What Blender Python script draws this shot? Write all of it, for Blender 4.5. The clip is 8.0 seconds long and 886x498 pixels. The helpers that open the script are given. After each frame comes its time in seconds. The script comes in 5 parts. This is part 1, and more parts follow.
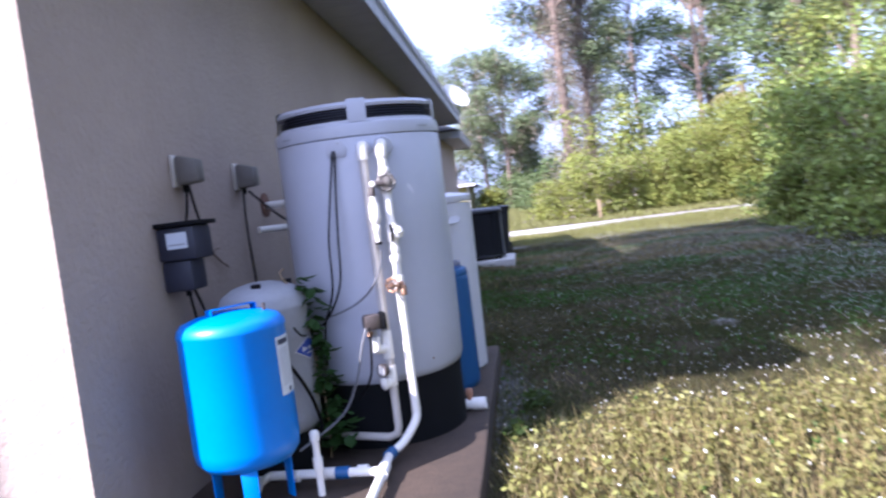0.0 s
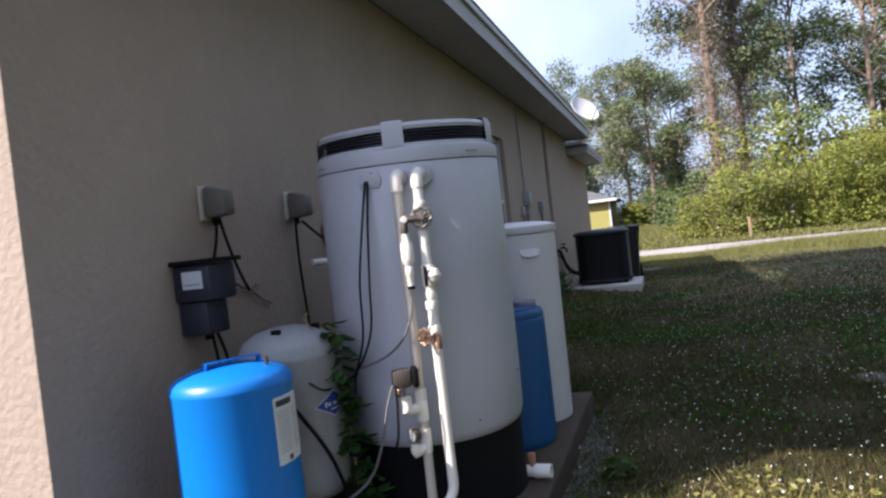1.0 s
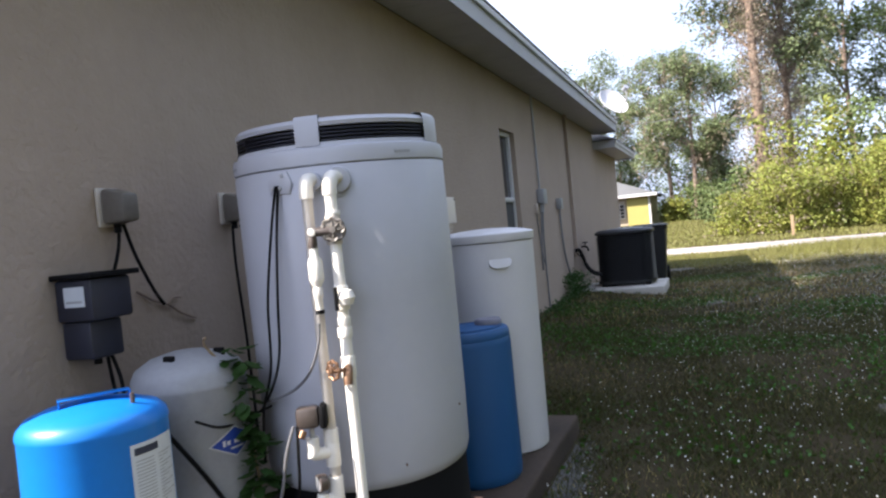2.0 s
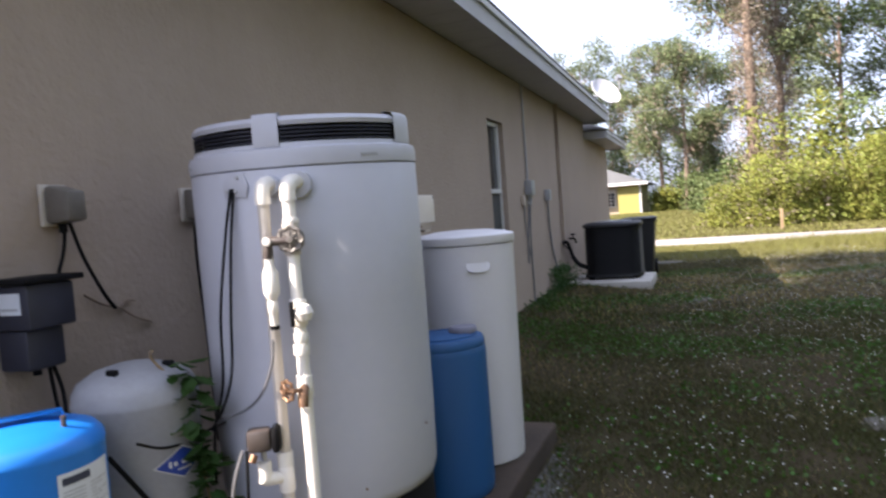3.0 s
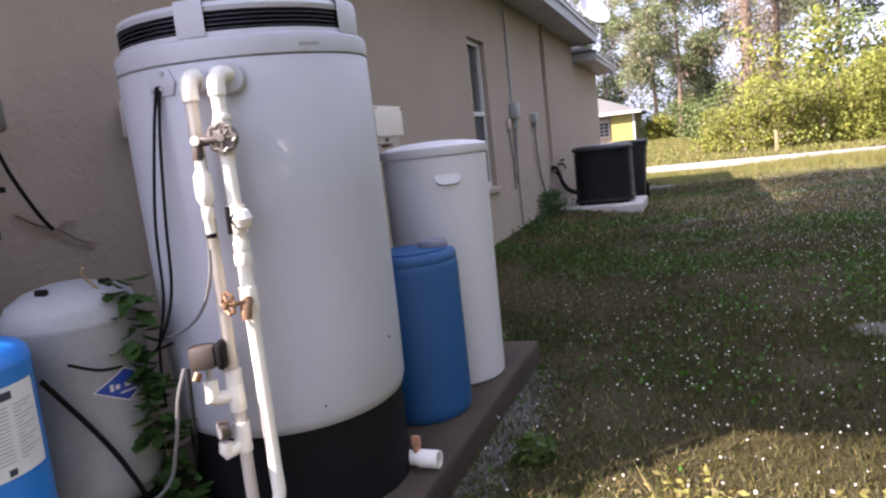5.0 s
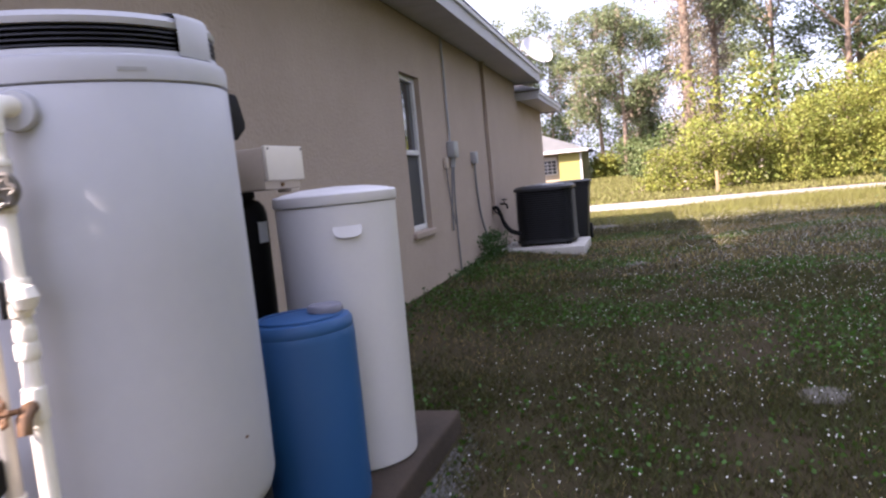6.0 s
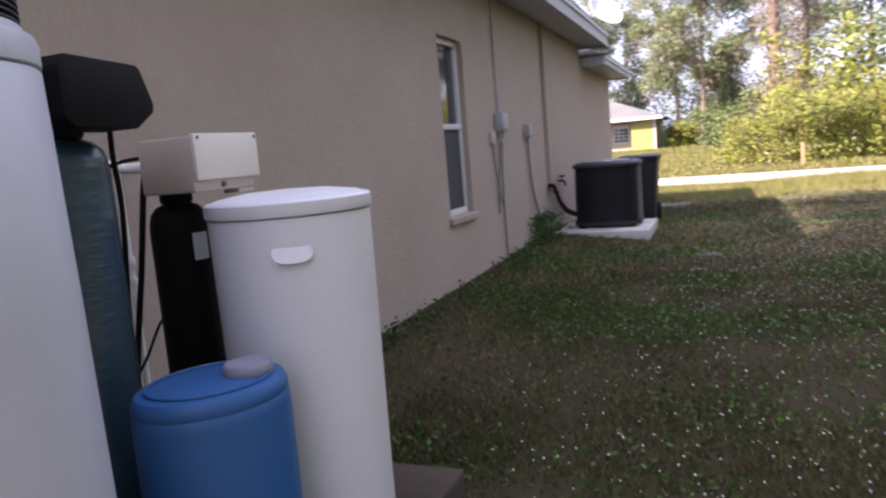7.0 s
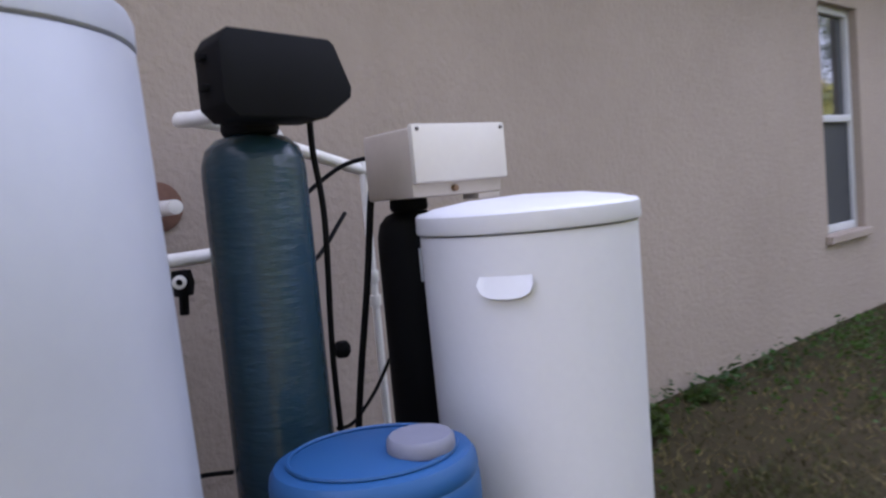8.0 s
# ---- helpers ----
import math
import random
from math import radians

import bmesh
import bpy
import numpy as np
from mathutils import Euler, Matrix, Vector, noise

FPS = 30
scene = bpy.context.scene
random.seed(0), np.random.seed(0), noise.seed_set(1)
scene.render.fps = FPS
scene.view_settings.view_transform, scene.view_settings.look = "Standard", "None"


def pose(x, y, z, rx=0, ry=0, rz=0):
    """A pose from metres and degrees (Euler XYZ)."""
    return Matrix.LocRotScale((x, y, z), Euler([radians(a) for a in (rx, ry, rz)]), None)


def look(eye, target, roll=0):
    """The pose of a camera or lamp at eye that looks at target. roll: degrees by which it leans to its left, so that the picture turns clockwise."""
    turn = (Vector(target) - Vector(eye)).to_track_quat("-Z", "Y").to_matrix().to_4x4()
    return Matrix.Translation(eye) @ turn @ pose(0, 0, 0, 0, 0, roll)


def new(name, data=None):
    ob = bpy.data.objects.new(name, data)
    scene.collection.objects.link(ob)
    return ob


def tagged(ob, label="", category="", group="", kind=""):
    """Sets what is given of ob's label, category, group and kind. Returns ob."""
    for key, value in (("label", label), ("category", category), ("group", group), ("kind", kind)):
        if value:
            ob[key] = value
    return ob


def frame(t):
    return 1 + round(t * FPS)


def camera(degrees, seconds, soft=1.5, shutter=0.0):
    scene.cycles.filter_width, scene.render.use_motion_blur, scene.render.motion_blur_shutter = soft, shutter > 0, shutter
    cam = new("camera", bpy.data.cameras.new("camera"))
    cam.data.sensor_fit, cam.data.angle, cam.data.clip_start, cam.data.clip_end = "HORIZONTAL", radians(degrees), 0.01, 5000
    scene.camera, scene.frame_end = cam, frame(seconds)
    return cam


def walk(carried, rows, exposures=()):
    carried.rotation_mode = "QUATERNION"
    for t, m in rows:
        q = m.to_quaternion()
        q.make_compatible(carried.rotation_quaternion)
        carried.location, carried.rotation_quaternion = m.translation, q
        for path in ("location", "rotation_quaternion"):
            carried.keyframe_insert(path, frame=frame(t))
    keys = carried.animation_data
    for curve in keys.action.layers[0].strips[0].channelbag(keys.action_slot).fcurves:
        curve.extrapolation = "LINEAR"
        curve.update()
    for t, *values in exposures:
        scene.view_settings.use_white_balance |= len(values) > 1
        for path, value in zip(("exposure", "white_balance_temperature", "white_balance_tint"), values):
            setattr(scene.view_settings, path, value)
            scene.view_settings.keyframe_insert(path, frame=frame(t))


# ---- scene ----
cam = camera(63.7, 8.0, soft=2.3, shutter=0.35)
PATH = [
    (0, (1.347, -1.947, 1.064), (1.125, 0.037, 0.945), -7.2),
    (0.5, (1.449, -1.682, 1.085), (0.93, 0.248, 0.999), -4.1),
    (1, (1.632, -1.476, 1.11), (1.03, 0.431, 1.076), -6.6),
    (1.5, (1.83, -1.25, 1.162), (1.127, 0.621, 1.082), -6.2),
    (1.7, (1.862, -1.144, 1.13), (1.161, 0.728, 1.064), -5.9),
    (2.8, (1.87, -0.85, 1.217), (1.133, 1.009, 1.182), -5.1),
    (3, (1.879, -0.846, 1.218), (1.193, 1.03, 1.122), -4.3),
    (3.5, (1.917, -0.839, 1.21), (1.334, 1.07, 1.073), -4.8),
    (4, (1.921, -0.821, 1.197), (1.261, 1.062, 1.064), -5.2),
    (4.2, (1.918, -0.8, 1.182), (1.214, 1.064, 1.006), -5.1),
    (5.3, (1.92, -0.566, 1.08), (1.241, 1.292, 0.787), -6.8),
    (5.5, (1.9, -0.477, 1.1), (1.208, 1.375, 0.794), -7.6),
    (6, (1.965, -0.232, 1.122), (1.416, 1.682, 0.934), -5.6),
    (6.5, (1.989, 0.169, 1.189), (1.34, 2.044, 0.937), -5.8),
    (7, (1.985, 0.54, 1.204), (1.254, 2.382, 0.939), -4.9),
    (7.5, (2.018, 0.813, 1.265), (0.778, 2.368, 1.051), -2.3),
    (8, (1.892, 1.185, 1.158), (0.344, 2.441, 1.005), -5.2),
]
walk(cam, [(t, look(eye, target, roll)) for t, eye, target, roll in PATH], exposures=[
    (0.0, 1.90, 4980, 30), (0.5, 1.36, 5450, 19), (1.0, 1.06, 5600, 18), (1.7, 1.56, 5680, 17), (3.0, 1.71, 5950, 21), (3.5, 1.58, 5800, 23), (4.2, 1.64, 5900, 26),
    (5.5, 2.12, 6100, 30), (6.0, 2.04, 6080, 31), (6.5, 1.88, 6080, 31), (7.0, 2.02, 6080, 32), (7.5, 2.36, 5800, 30), (8.0, 2.54, 5860, 28)])

# ---- light ----
SUN_DIR = Vector((0.845, 0.85, -1.0)).normalized()      # the way the sunlight travels
sun = new("sun", bpy.data.lights.new("sun", "SUN"))
sun.data.energy, sun.data.angle, sun.data.color = 5.0, radians(0.6), (1.0, 0.87, 0.66)
sun.matrix_world = Matrix.Translation((-8, -8, 12)) @ SUN_DIR.to_track_quat("-Z", "Y").to_matrix().to_4x4()
world = bpy.data.worlds.new("sky")
scene.world = world
world.use_nodes = True
wn = world.node_tree
sky = wn.nodes.new("ShaderNodeTexSky")
sky.sky_type, sky.sun_disc = "NISHITA", False
sky.sun_elevation = math.asin(-SUN_DIR.z)
sky.sun_rotation = math.atan2(-SUN_DIR.x, -SUN_DIR.y)
sky.air_density, sky.dust_density, sky.ozone_density = 1.0, 4.0, 0.6
haze, cloud, cmap = wn.nodes.new("ShaderNodeMix"), wn.nodes.new("ShaderNodeTexNoise"), wn.nodes.new("ShaderNodeMapRange")
haze.data_type = "RGBA"
cloud.inputs["Scale"].default_value, cloud.inputs["Detail"].default_value = 2.2, 6
wn.links.new(wn.nodes.new("ShaderNodeTexCoord").outputs["Generated"], cloud.inputs["Vector"])
cmap.inputs[1].default_value, cmap.inputs[2].default_value, cmap.inputs[3].default_value, cmap.inputs[4].default_value = 0.35, 0.65, 0.45, 1.0
wn.links.new(cloud.outputs[0], cmap.inputs[0])
wn.links.new(cmap.outputs[0], haze.inputs["Factor"])
wn.links.new(sky.outputs[0], haze.inputs["A"])
haze.inputs["B"].default_value = (6.2, 6.8, 7.8, 1)
wn.links.new(haze.outputs["Result"], wn.nodes["Background"].inputs[0])
wn.nodes["Background"].inputs[1].default_value = 0.088


# ---- materials ----
def material(name, base, rough=0.6, metal=0.0, dark=None, scale=6.0, fine=60.0, amount=0.5, bump=0.0, bump_scale=80.0, island=0.0, spec=0.5):
    """Base colour broken up by noise at two scales, with fine relief; island: how far leaves or blades differ from one another."""
    m = bpy.data.materials.new(name)
    m.use_nodes = True
    nt, L = m.node_tree, m.node_tree.links
    b = nt.nodes["Principled BSDF"]
    b.inputs["Roughness"].default_value, b.inputs["Metallic"].default_value = rough, metal
    b.inputs["Specular IOR Level"].default_value = spec
    dark = dark or tuple(c * 0.6 for c in base)
    tc = nt.nodes.new("ShaderNodeTexCoord")
    n1, n2 = nt.nodes.new("ShaderNodeTexNoise"), nt.nodes.new("ShaderNodeTexNoise")
    for n, s in ((n1, scale), (n2, fine)):
        n.inputs["Scale"].default_value, n.inputs["Detail"].default_value = s, 5
        L.new(tc.outputs["Object"], n.inputs["Vector"])
    add = nt.nodes.new("ShaderNodeMath")
    add.operation = "MULTIPLY_ADD"
    L.new(n2.outputs[0], add.inputs[0])
    add.inputs[1].default_value = 0.5
    L.new(n1.outputs[0], add.inputs[2])
    rng = nt.nodes.new("ShaderNodeMapRange")
    L.new(add.outputs[0], rng.inputs[0])
    rng.inputs[1].default_value, rng.inputs[2].default_value = 0.5, 1.0
    rng.inputs[3].default_value, rng.inputs[4].default_value = 0.0, 1.0
    mix = nt.nodes.new("ShaderNodeMix")
    mix.data_type = "RGBA"
    f = nt.nodes.new("ShaderNodeMath")
    f.operation = "MULTIPLY"
    f.inputs[1].default_value = amount
    L.new(rng.outputs[0], f.inputs[0])
    L.new(f.outputs[0], mix.inputs["Factor"])
    mix.inputs["A"].default_value, mix.inputs["B"].default_value = (*base, 1), (*dark, 1)
    colour = mix.outputs["Result"]
    if island:
        g = nt.nodes.new("ShaderNodeNewGeometry")
        hsv = nt.nodes.new("ShaderNodeHueSaturation")
        for sock, lo, hi in (("Value", 1 - island, 1 + island), ("Hue", 0.5 - 0.05 * island, 0.5 + 0.03 * island)):
            r2 = nt.nodes.new("ShaderNodeMapRange")
            L.new(g.outputs["Random Per Island"], r2.inputs[0])
            r2.inputs[3].default_value, r2.inputs[4].default_value = lo, hi
            L.new(r2.outputs[0], hsv.inputs[sock])
        L.new(colour, hsv.inputs["Color"])
        colour = hsv.outputs[0]
    L.new(colour, b.inputs["Base Color"])
    if bump:
        n3, bp = nt.nodes.new("ShaderNodeTexNoise"), nt.nodes.new("ShaderNodeBump")
        n3.inputs["Scale"].default_value, n3.inputs["Detail"].default_value = bump_scale, 6
        L.new(tc.outputs["Object"], n3.inputs["Vector"])
        L.new(n3.outputs[0], bp.inputs["Height"])
        bp.inputs["Strength"].default_value, bp.inputs["Distance"].default_value = bump, 0.006
        L.new(bp.outputs[0], b.inputs["Normal"])
    return m


def leafy(name, base, dark, island=0.5):
    """Leaves that let some of the sunlight through."""
    m = material(name, base, 0.55, dark=dark, scale=0.9, fine=7, amount=0.9, island=island, spec=0.3)
    nt = m.node_tree
    b = nt.nodes["Principled BSDF"]
    tr, mx = nt.nodes.new("ShaderNodeBsdfTranslucent"), nt.nodes.new("ShaderNodeMixShader")
    nt.links.new(b.inputs["Base Color"].links[0].from_socket, tr.inputs[0])
    mx.inputs[0].default_value = 0.3
    nt.links.new(b.outputs[0], mx.inputs[1])
    nt.links.new(tr.outputs[0], mx.inputs[2])
    nt.links.new(mx.outputs[0], nt.nodes["Material Output"].inputs[0])
    return m


STUCCO = material("stucco", (0.385, 0.313, 0.257), 0.92, dark=(0.30, 0.238, 0.192), scale=1.3, fine=14, amount=0.55, bump=1.0, bump_scale=42)
TRIM = material("painted_trim", (0.62, 0.62, 0.63), 0.6, scale=3, amount=0.3)
SOFFIT = material("vinyl_soffit", (0.50, 0.50, 0.53), 0.6, scale=4, amount=0.3)
SHINGLE = material("shingle", (0.16, 0.15, 0.14), 0.95, scale=2, fine=40, amount=0.8, bump=0.8)
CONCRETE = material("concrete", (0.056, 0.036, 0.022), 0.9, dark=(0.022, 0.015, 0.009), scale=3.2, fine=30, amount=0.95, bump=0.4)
PALE_CONCRETE = material("pale_concrete", (0.52, 0.50, 0.46), 0.9, dark=(0.34, 0.32, 0.29), scale=5, amount=0.7, bump=0.3)
ASPHALT = material("road_surface", (0.37, 0.335, 0.31), 0.95, dark=(0.28, 0.25, 0.23), scale=0.6, fine=12, amount=0.7, bump=0.3)
SOIL = material("lawn_soil", (0.046, 0.034, 0.020), 1.0, dark=(0.038, 0.036, 0.015), scale=0.9, fine=9, amount=0.8, bump=0.8, bump_scale=30, spec=0.1)
TANK_WHITE = material("painted_tank", (0.43, 0.44, 0.485), 0.42, dark=(0.37, 0.38, 0.42), scale=2.2, fine=25, amount=0.5, bump=0.05, bump_scale=15)
POLY_WHITE = material("white_plastic", (0.62, 0.61, 0.625), 0.45, dark=(0.54, 0.53, 0.54), scale=3, amount=0.4)
DULL_WHITE = material("weathered_white_paint", (0.33, 0.34, 0.37), 0.5, dark=(0.22, 0.22, 0.22), scale=5, amount=0.6)
PVC = material("white_pvc", (0.80, 0.78, 0.73), 0.35, dark=(0.66, 0.60, 0.50), scale=7, amount=0.5)
AGED_PVC = material("aged_pvc", (0.56, 0.52, 0.46), 0.5, dark=(0.45, 0.40, 0.34), scale=6, amount=0.6)
VALVE_GREY = material("valve_plastic", (0.17, 0.155, 0.14), 0.45, dark=(0.10, 0.09, 0.08), scale=30, amount=0.5)
BLUE_PAINT = material("blue_enamel", (0.012, 0.20, 0.68), 0.38, dark=(0.012, 0.15, 0.52), scale=3, amount=0.5)
BLUE_POLY = material("blue_plastic", (0.012, 0.080, 0.235), 0.5, dark=(0.018, 0.085, 0.21), scale=5, amount=0.5)
CAP_GREY = material("grey_cap_plastic", (0.20, 0.20, 0.25), 0.6, scale=8, amount=0.3)
BLACK = material("black_plastic", (0.0045, 0.0045, 0.0055), 0.7, spec=0.16, scale=10, amount=0.4)
BLACK_BASE = material("black_rubber_base", (0.005, 0.0055, 0.007), 0.85, spec=0.2, scale=8, amount=0.5)
NAVY = material("dark_housing", (0.022, 0.024, 0.04), 0.5, scale=8, amount=0.5)
TEAL = material("wound_fibreglass", (0.018, 0.048, 0.078), 0.24, dark=(0.026, 0.052, 0.060), scale=5, fine=50, amount=0.8, bump=0.35, bump_scale=55)
# loose clear film wound round the vessel, in level creases
tn, tl = TEAL.node_tree, TEAL.node_tree.links
crease, tmap, tcoord = tn.nodes.new("ShaderNodeTexNoise"), tn.nodes.new("ShaderNodeMapping"), tn.nodes.new("ShaderNodeTexCoord")
tmap.inputs["Scale"].default_value = (16, 16, 60)
crease.inputs["Scale"].default_value, crease.inputs["Detail"].default_value = 1.0, 4
tl.new(tcoord.outputs["Object"], tmap.inputs[0])
tl.new(tmap.outputs[0], crease.inputs["Vector"])
tbump = [n for n in tn.nodes if n.bl_idname == "ShaderNodeBump"][0]
tl.new(crease.outputs[0], tbump.inputs["Height"])
tbump.inputs["Strength"].default_value, tbump.inputs["Distance"].default_value = 0.35, 0.008
BEIGE = material("beige_plastic", (0.50, 0.43, 0.365), 0.5, dark=(0.39, 0.33, 0.28), scale=6, amount=0.5)
CREAM = material("cream_plastic", (0.63, 0.585, 0.52), 0.45, dark=(0.55, 0.50, 0.44), scale=6, amount=0.4)
BROWN = material("brown_enamel", (0.085, 0.068, 0.060), 0.4, dark=(0.05, 0.04, 0.035), scale=20, amount=0.6)
BRONZE = material("weathered_brass", (0.25, 0.15, 0.09), 0.45, metal=0.7, dark=(0.14, 0.08, 0.05), scale=40, amount=0.7)
STEEL = material("grey_metal", (0.45, 0.46, 0.48), 0.4, metal=0.6, scale=15, amount=0.4)
GREY_BOX = material("grey_enamel", (0.34, 0.35, 0.37), 0.5, scale=12, amount=0.4)
SMOKED = material("smoked_cover", (0.15, 0.135, 0.115), 0.5, scale=14, amount=0.5)
GREY_WIRE = material("grey_cable", (0.17, 0.17, 0.18), 0.55, scale=20, amount=0.4)
AC_PAINT = material("dark_louvre_paint", (0.020, 0.021, 0.024), 0.5, metal=0.2, scale=9, amount=0.5)
BIN_PLASTIC = material("bin_plastic", (0.012, 0.013, 0.014), 0.55, scale=7, amount=0.4)
COPPER = material("orange_valve", (0.42, 0.22, 0.13), 0.5, dark=(0.3, 0.14, 0.08), scale=30, amount=0.5)
RUST = material("rusty_brown", (0.17, 0.085, 0.055), 0.85, scale=30, amount=0.7)
LABEL = material("paper_label", (0.62, 0.65, 0.68), 0.7, dark=(0.5, 0.52, 0.55), scale=20, amount=0.4)
INK = material("dark_print", (0.03, 0.035, 0.06), 0.7, amount=0.2)
LOGO_BLUE = material("blue_print", (0.016, 0.05, 0.30), 0.5, amount=0.2)
BARK = material("bark", (0.28, 0.21, 0.16), 0.95, dark=(0.15, 0.11, 0.085), scale=4, fine=18, amount=0.9, bump=1.0, bump_scale=12)
YELLOW_WALL = material("yellow_stucco", (0.36, 0.32, 0.10), 0.9, scale=0.8, amount=0.3, bump=0.3)
TAN_WALL = material("tan_stucco", (0.45, 0.38, 0.29), 0.9, scale=0.8, amount=0.3)
GREY_ROOF = material("grey_roof", (0.13, 0.135, 0.14), 0.95, scale=0.7, fine=9, amount=0.5, bump=0.5)
WOOD = material("weathered_wood", (0.33, 0.24, 0.14), 0.9, scale=8, amount=0.6)
SANDY = material("sandy_stone", (0.13, 0.118, 0.098), 0.95, scale=9, amount=0.7, bump=0.5)
GRAVEL = material("pale_gravel", (0.135, 0.13, 0.122), 0.95, scale=20, amount=0.6, island=0.4)
GRASS = leafy("grass_blades", (0.052, 0.067, 0.015), (0.070, 0.057, 0.022), 0.6)
TUFT = leafy("tuft_leaves", (0.060, 0.095, 0.018), (0.035, 0.055, 0.012), 0.4)
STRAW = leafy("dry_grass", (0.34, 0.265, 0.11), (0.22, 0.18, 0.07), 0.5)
# bright weed colour, laid only where the sun falls
SUNLIT_WEED = leafy("sunlit_weed_leaves", (0.225, 0.205, 0.060), (0.13, 0.135, 0.035), 0.5)
# lighter copy of the grass for sunlit stretches; the sun is in its colour
SUNLIT_LAWN = leafy("sunlit_lawn", (0.20, 0.205, 0.055), (0.16, 0.15, 0.05), 0.4)
FASCIA = material("fascia_paint", (0.45, 0.455, 0.48), 0.6, scale=3, amount=0.3)
CLOVER = leafy("clover_leaves", (0.060, 0.135, 0.018), (0.036, 0.085, 0.012), 0.4)
PETAL = material("white_petals", (0.72, 0.72, 0.68), 0.8, amount=0.2, island=0.2)
EDGE_LEAF = leafy("bush_leaves", (0.28, 0.315, 0.066), (0.11, 0.165, 0.035), 0.6)
VINE = leafy("vine_leaves", (0.30, 0.305, 0.062), (0.11, 0.15, 0.03), 0.6)
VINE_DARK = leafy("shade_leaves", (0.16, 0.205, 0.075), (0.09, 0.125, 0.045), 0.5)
PINE = leafy("pine_needles", (0.20, 0.235, 0.11), (0.115, 0.15, 0.07), 0.5)
DRY_VINE = leafy("dry_vine", (0.30, 0.25, 0.19), (0.20, 0.17, 0.13), 0.4)
MOSS = leafy("hanging_moss", (0.34, 0.28, 0.21), (0.22, 0.18, 0.13), 0.3)
PLANT = leafy("plant_leaves", (0.045, 0.105, 0.022), (0.022, 0.060, 0.014), 0.4)


def glass_material():
    m = bpy.data.materials.new("window_glass")
    m.use_nodes = True
    b = m.node_tree.nodes["Principled BSDF"]
    b.inputs["Base Color"].default_value = (0.03, 0.035, 0.04, 1)
    b.inputs["Roughness"].default_value = 0.04
    b.inputs["Specular IOR Level"].default_value = 0.9
    return m


GLASS = glass_material()
SCREEN = material("insect_screen", (0.045, 0.048, 0.055), 0.7, scale=30, amount=0.3)

# ---- mesh helpers ----
ORIGIN = {}


def thing(name, place, label, category, group="", kind=""):
    ob = new(name)
    ob.location = place
    ob.empty_display_size = 0.05
    ORIGIN[ob] = Vector(place)
    return tagged(ob, label, category, group, kind)


def finish(name, me, mat, parent=None, label="", smooth=40):
    if smooth:
        me.polygons.foreach_set("use_smooth", [True] * len(me.polygons))
        me.set_sharp_from_angle(angle=radians(smooth))
    me.materials.append(mat)
    ob = new(name, me)
    if parent is not None:
        ob.parent = parent
        me.transform(Matrix.Translation(-ORIGIN[parent]))
        ORIGIN[ob] = ORIGIN[parent]
    if label:
        ob["label"] = label
    return ob


def part(name, bm, mat, parent=None, label="", smooth=40):
    """Links bm, drawn in world metres, as one mesh under parent."""
    me = bpy.data.meshes.new(name)
    bmesh.ops.recalc_face_normals(bm, faces=bm.faces)
    bm.to_mesh(me)
    bm.free()
    return finish(name, me, mat, parent, label, smooth)


def box(lo, hi, bevel=0.0, bm=None, m=None):
    bm = bm or bmesh.new()
    s = [h - l for l, h in zip(lo, hi)]
    c = [(h + l) / 2 for l, h in zip(lo, hi)]
    mat = Matrix.Translation(c) @ Matrix.Diagonal((*s, 1))
    vs = bmesh.ops.create_cube(bm, size=1, matrix=(m @ mat) if m else mat)["verts"]
    if bevel:
        es = list({e for v in vs for e in v.link_edges})
        bmesh.ops.bevel(bm, geom=es, offset=bevel, segments=2, affect="EDGES", profile=0.5)
    return bm


def lathe(profile, place=(0, 0, 0), seg=48, bm=None, m=None, start=0.0, sweep=360.0):
    """profile: (radius, height) from the bottom up, turned about z."""
    bm = bm or bmesh.new()
    base = (m or Matrix.Identity(4))
    full = sweep >= 359.9
    n = seg if full else seg + 1
    rings = []
    for r, z in profile:
        if r < 1e-5 and full:
            rings.append([bm.verts.new(base @ Vector((place[0], place[1], place[2] + z)))])
            continue
        rings.append([bm.verts.new(base @ Vector((place[0] + r * math.cos(a), place[1] + r * math.sin(a), place[2] + z)))
                      for a in (radians(start + sweep * i / seg) for i in range(n))])
    for a, b in zip(rings, rings[1:]):
        for i in range(n if full else n - 1):
            j = (i + 1) % n
            if len(a) == 1 and len(b) > 1:
                bm.faces.new((a[0], b[j], b[i]))
            elif len(b) == 1 and len(a) > 1:
                bm.faces.new((a[i], a[j], b[0]))
            elif len(a) > 1:
                bm.faces.new((a[i], a[j], b[j], b[i]))
    return bm


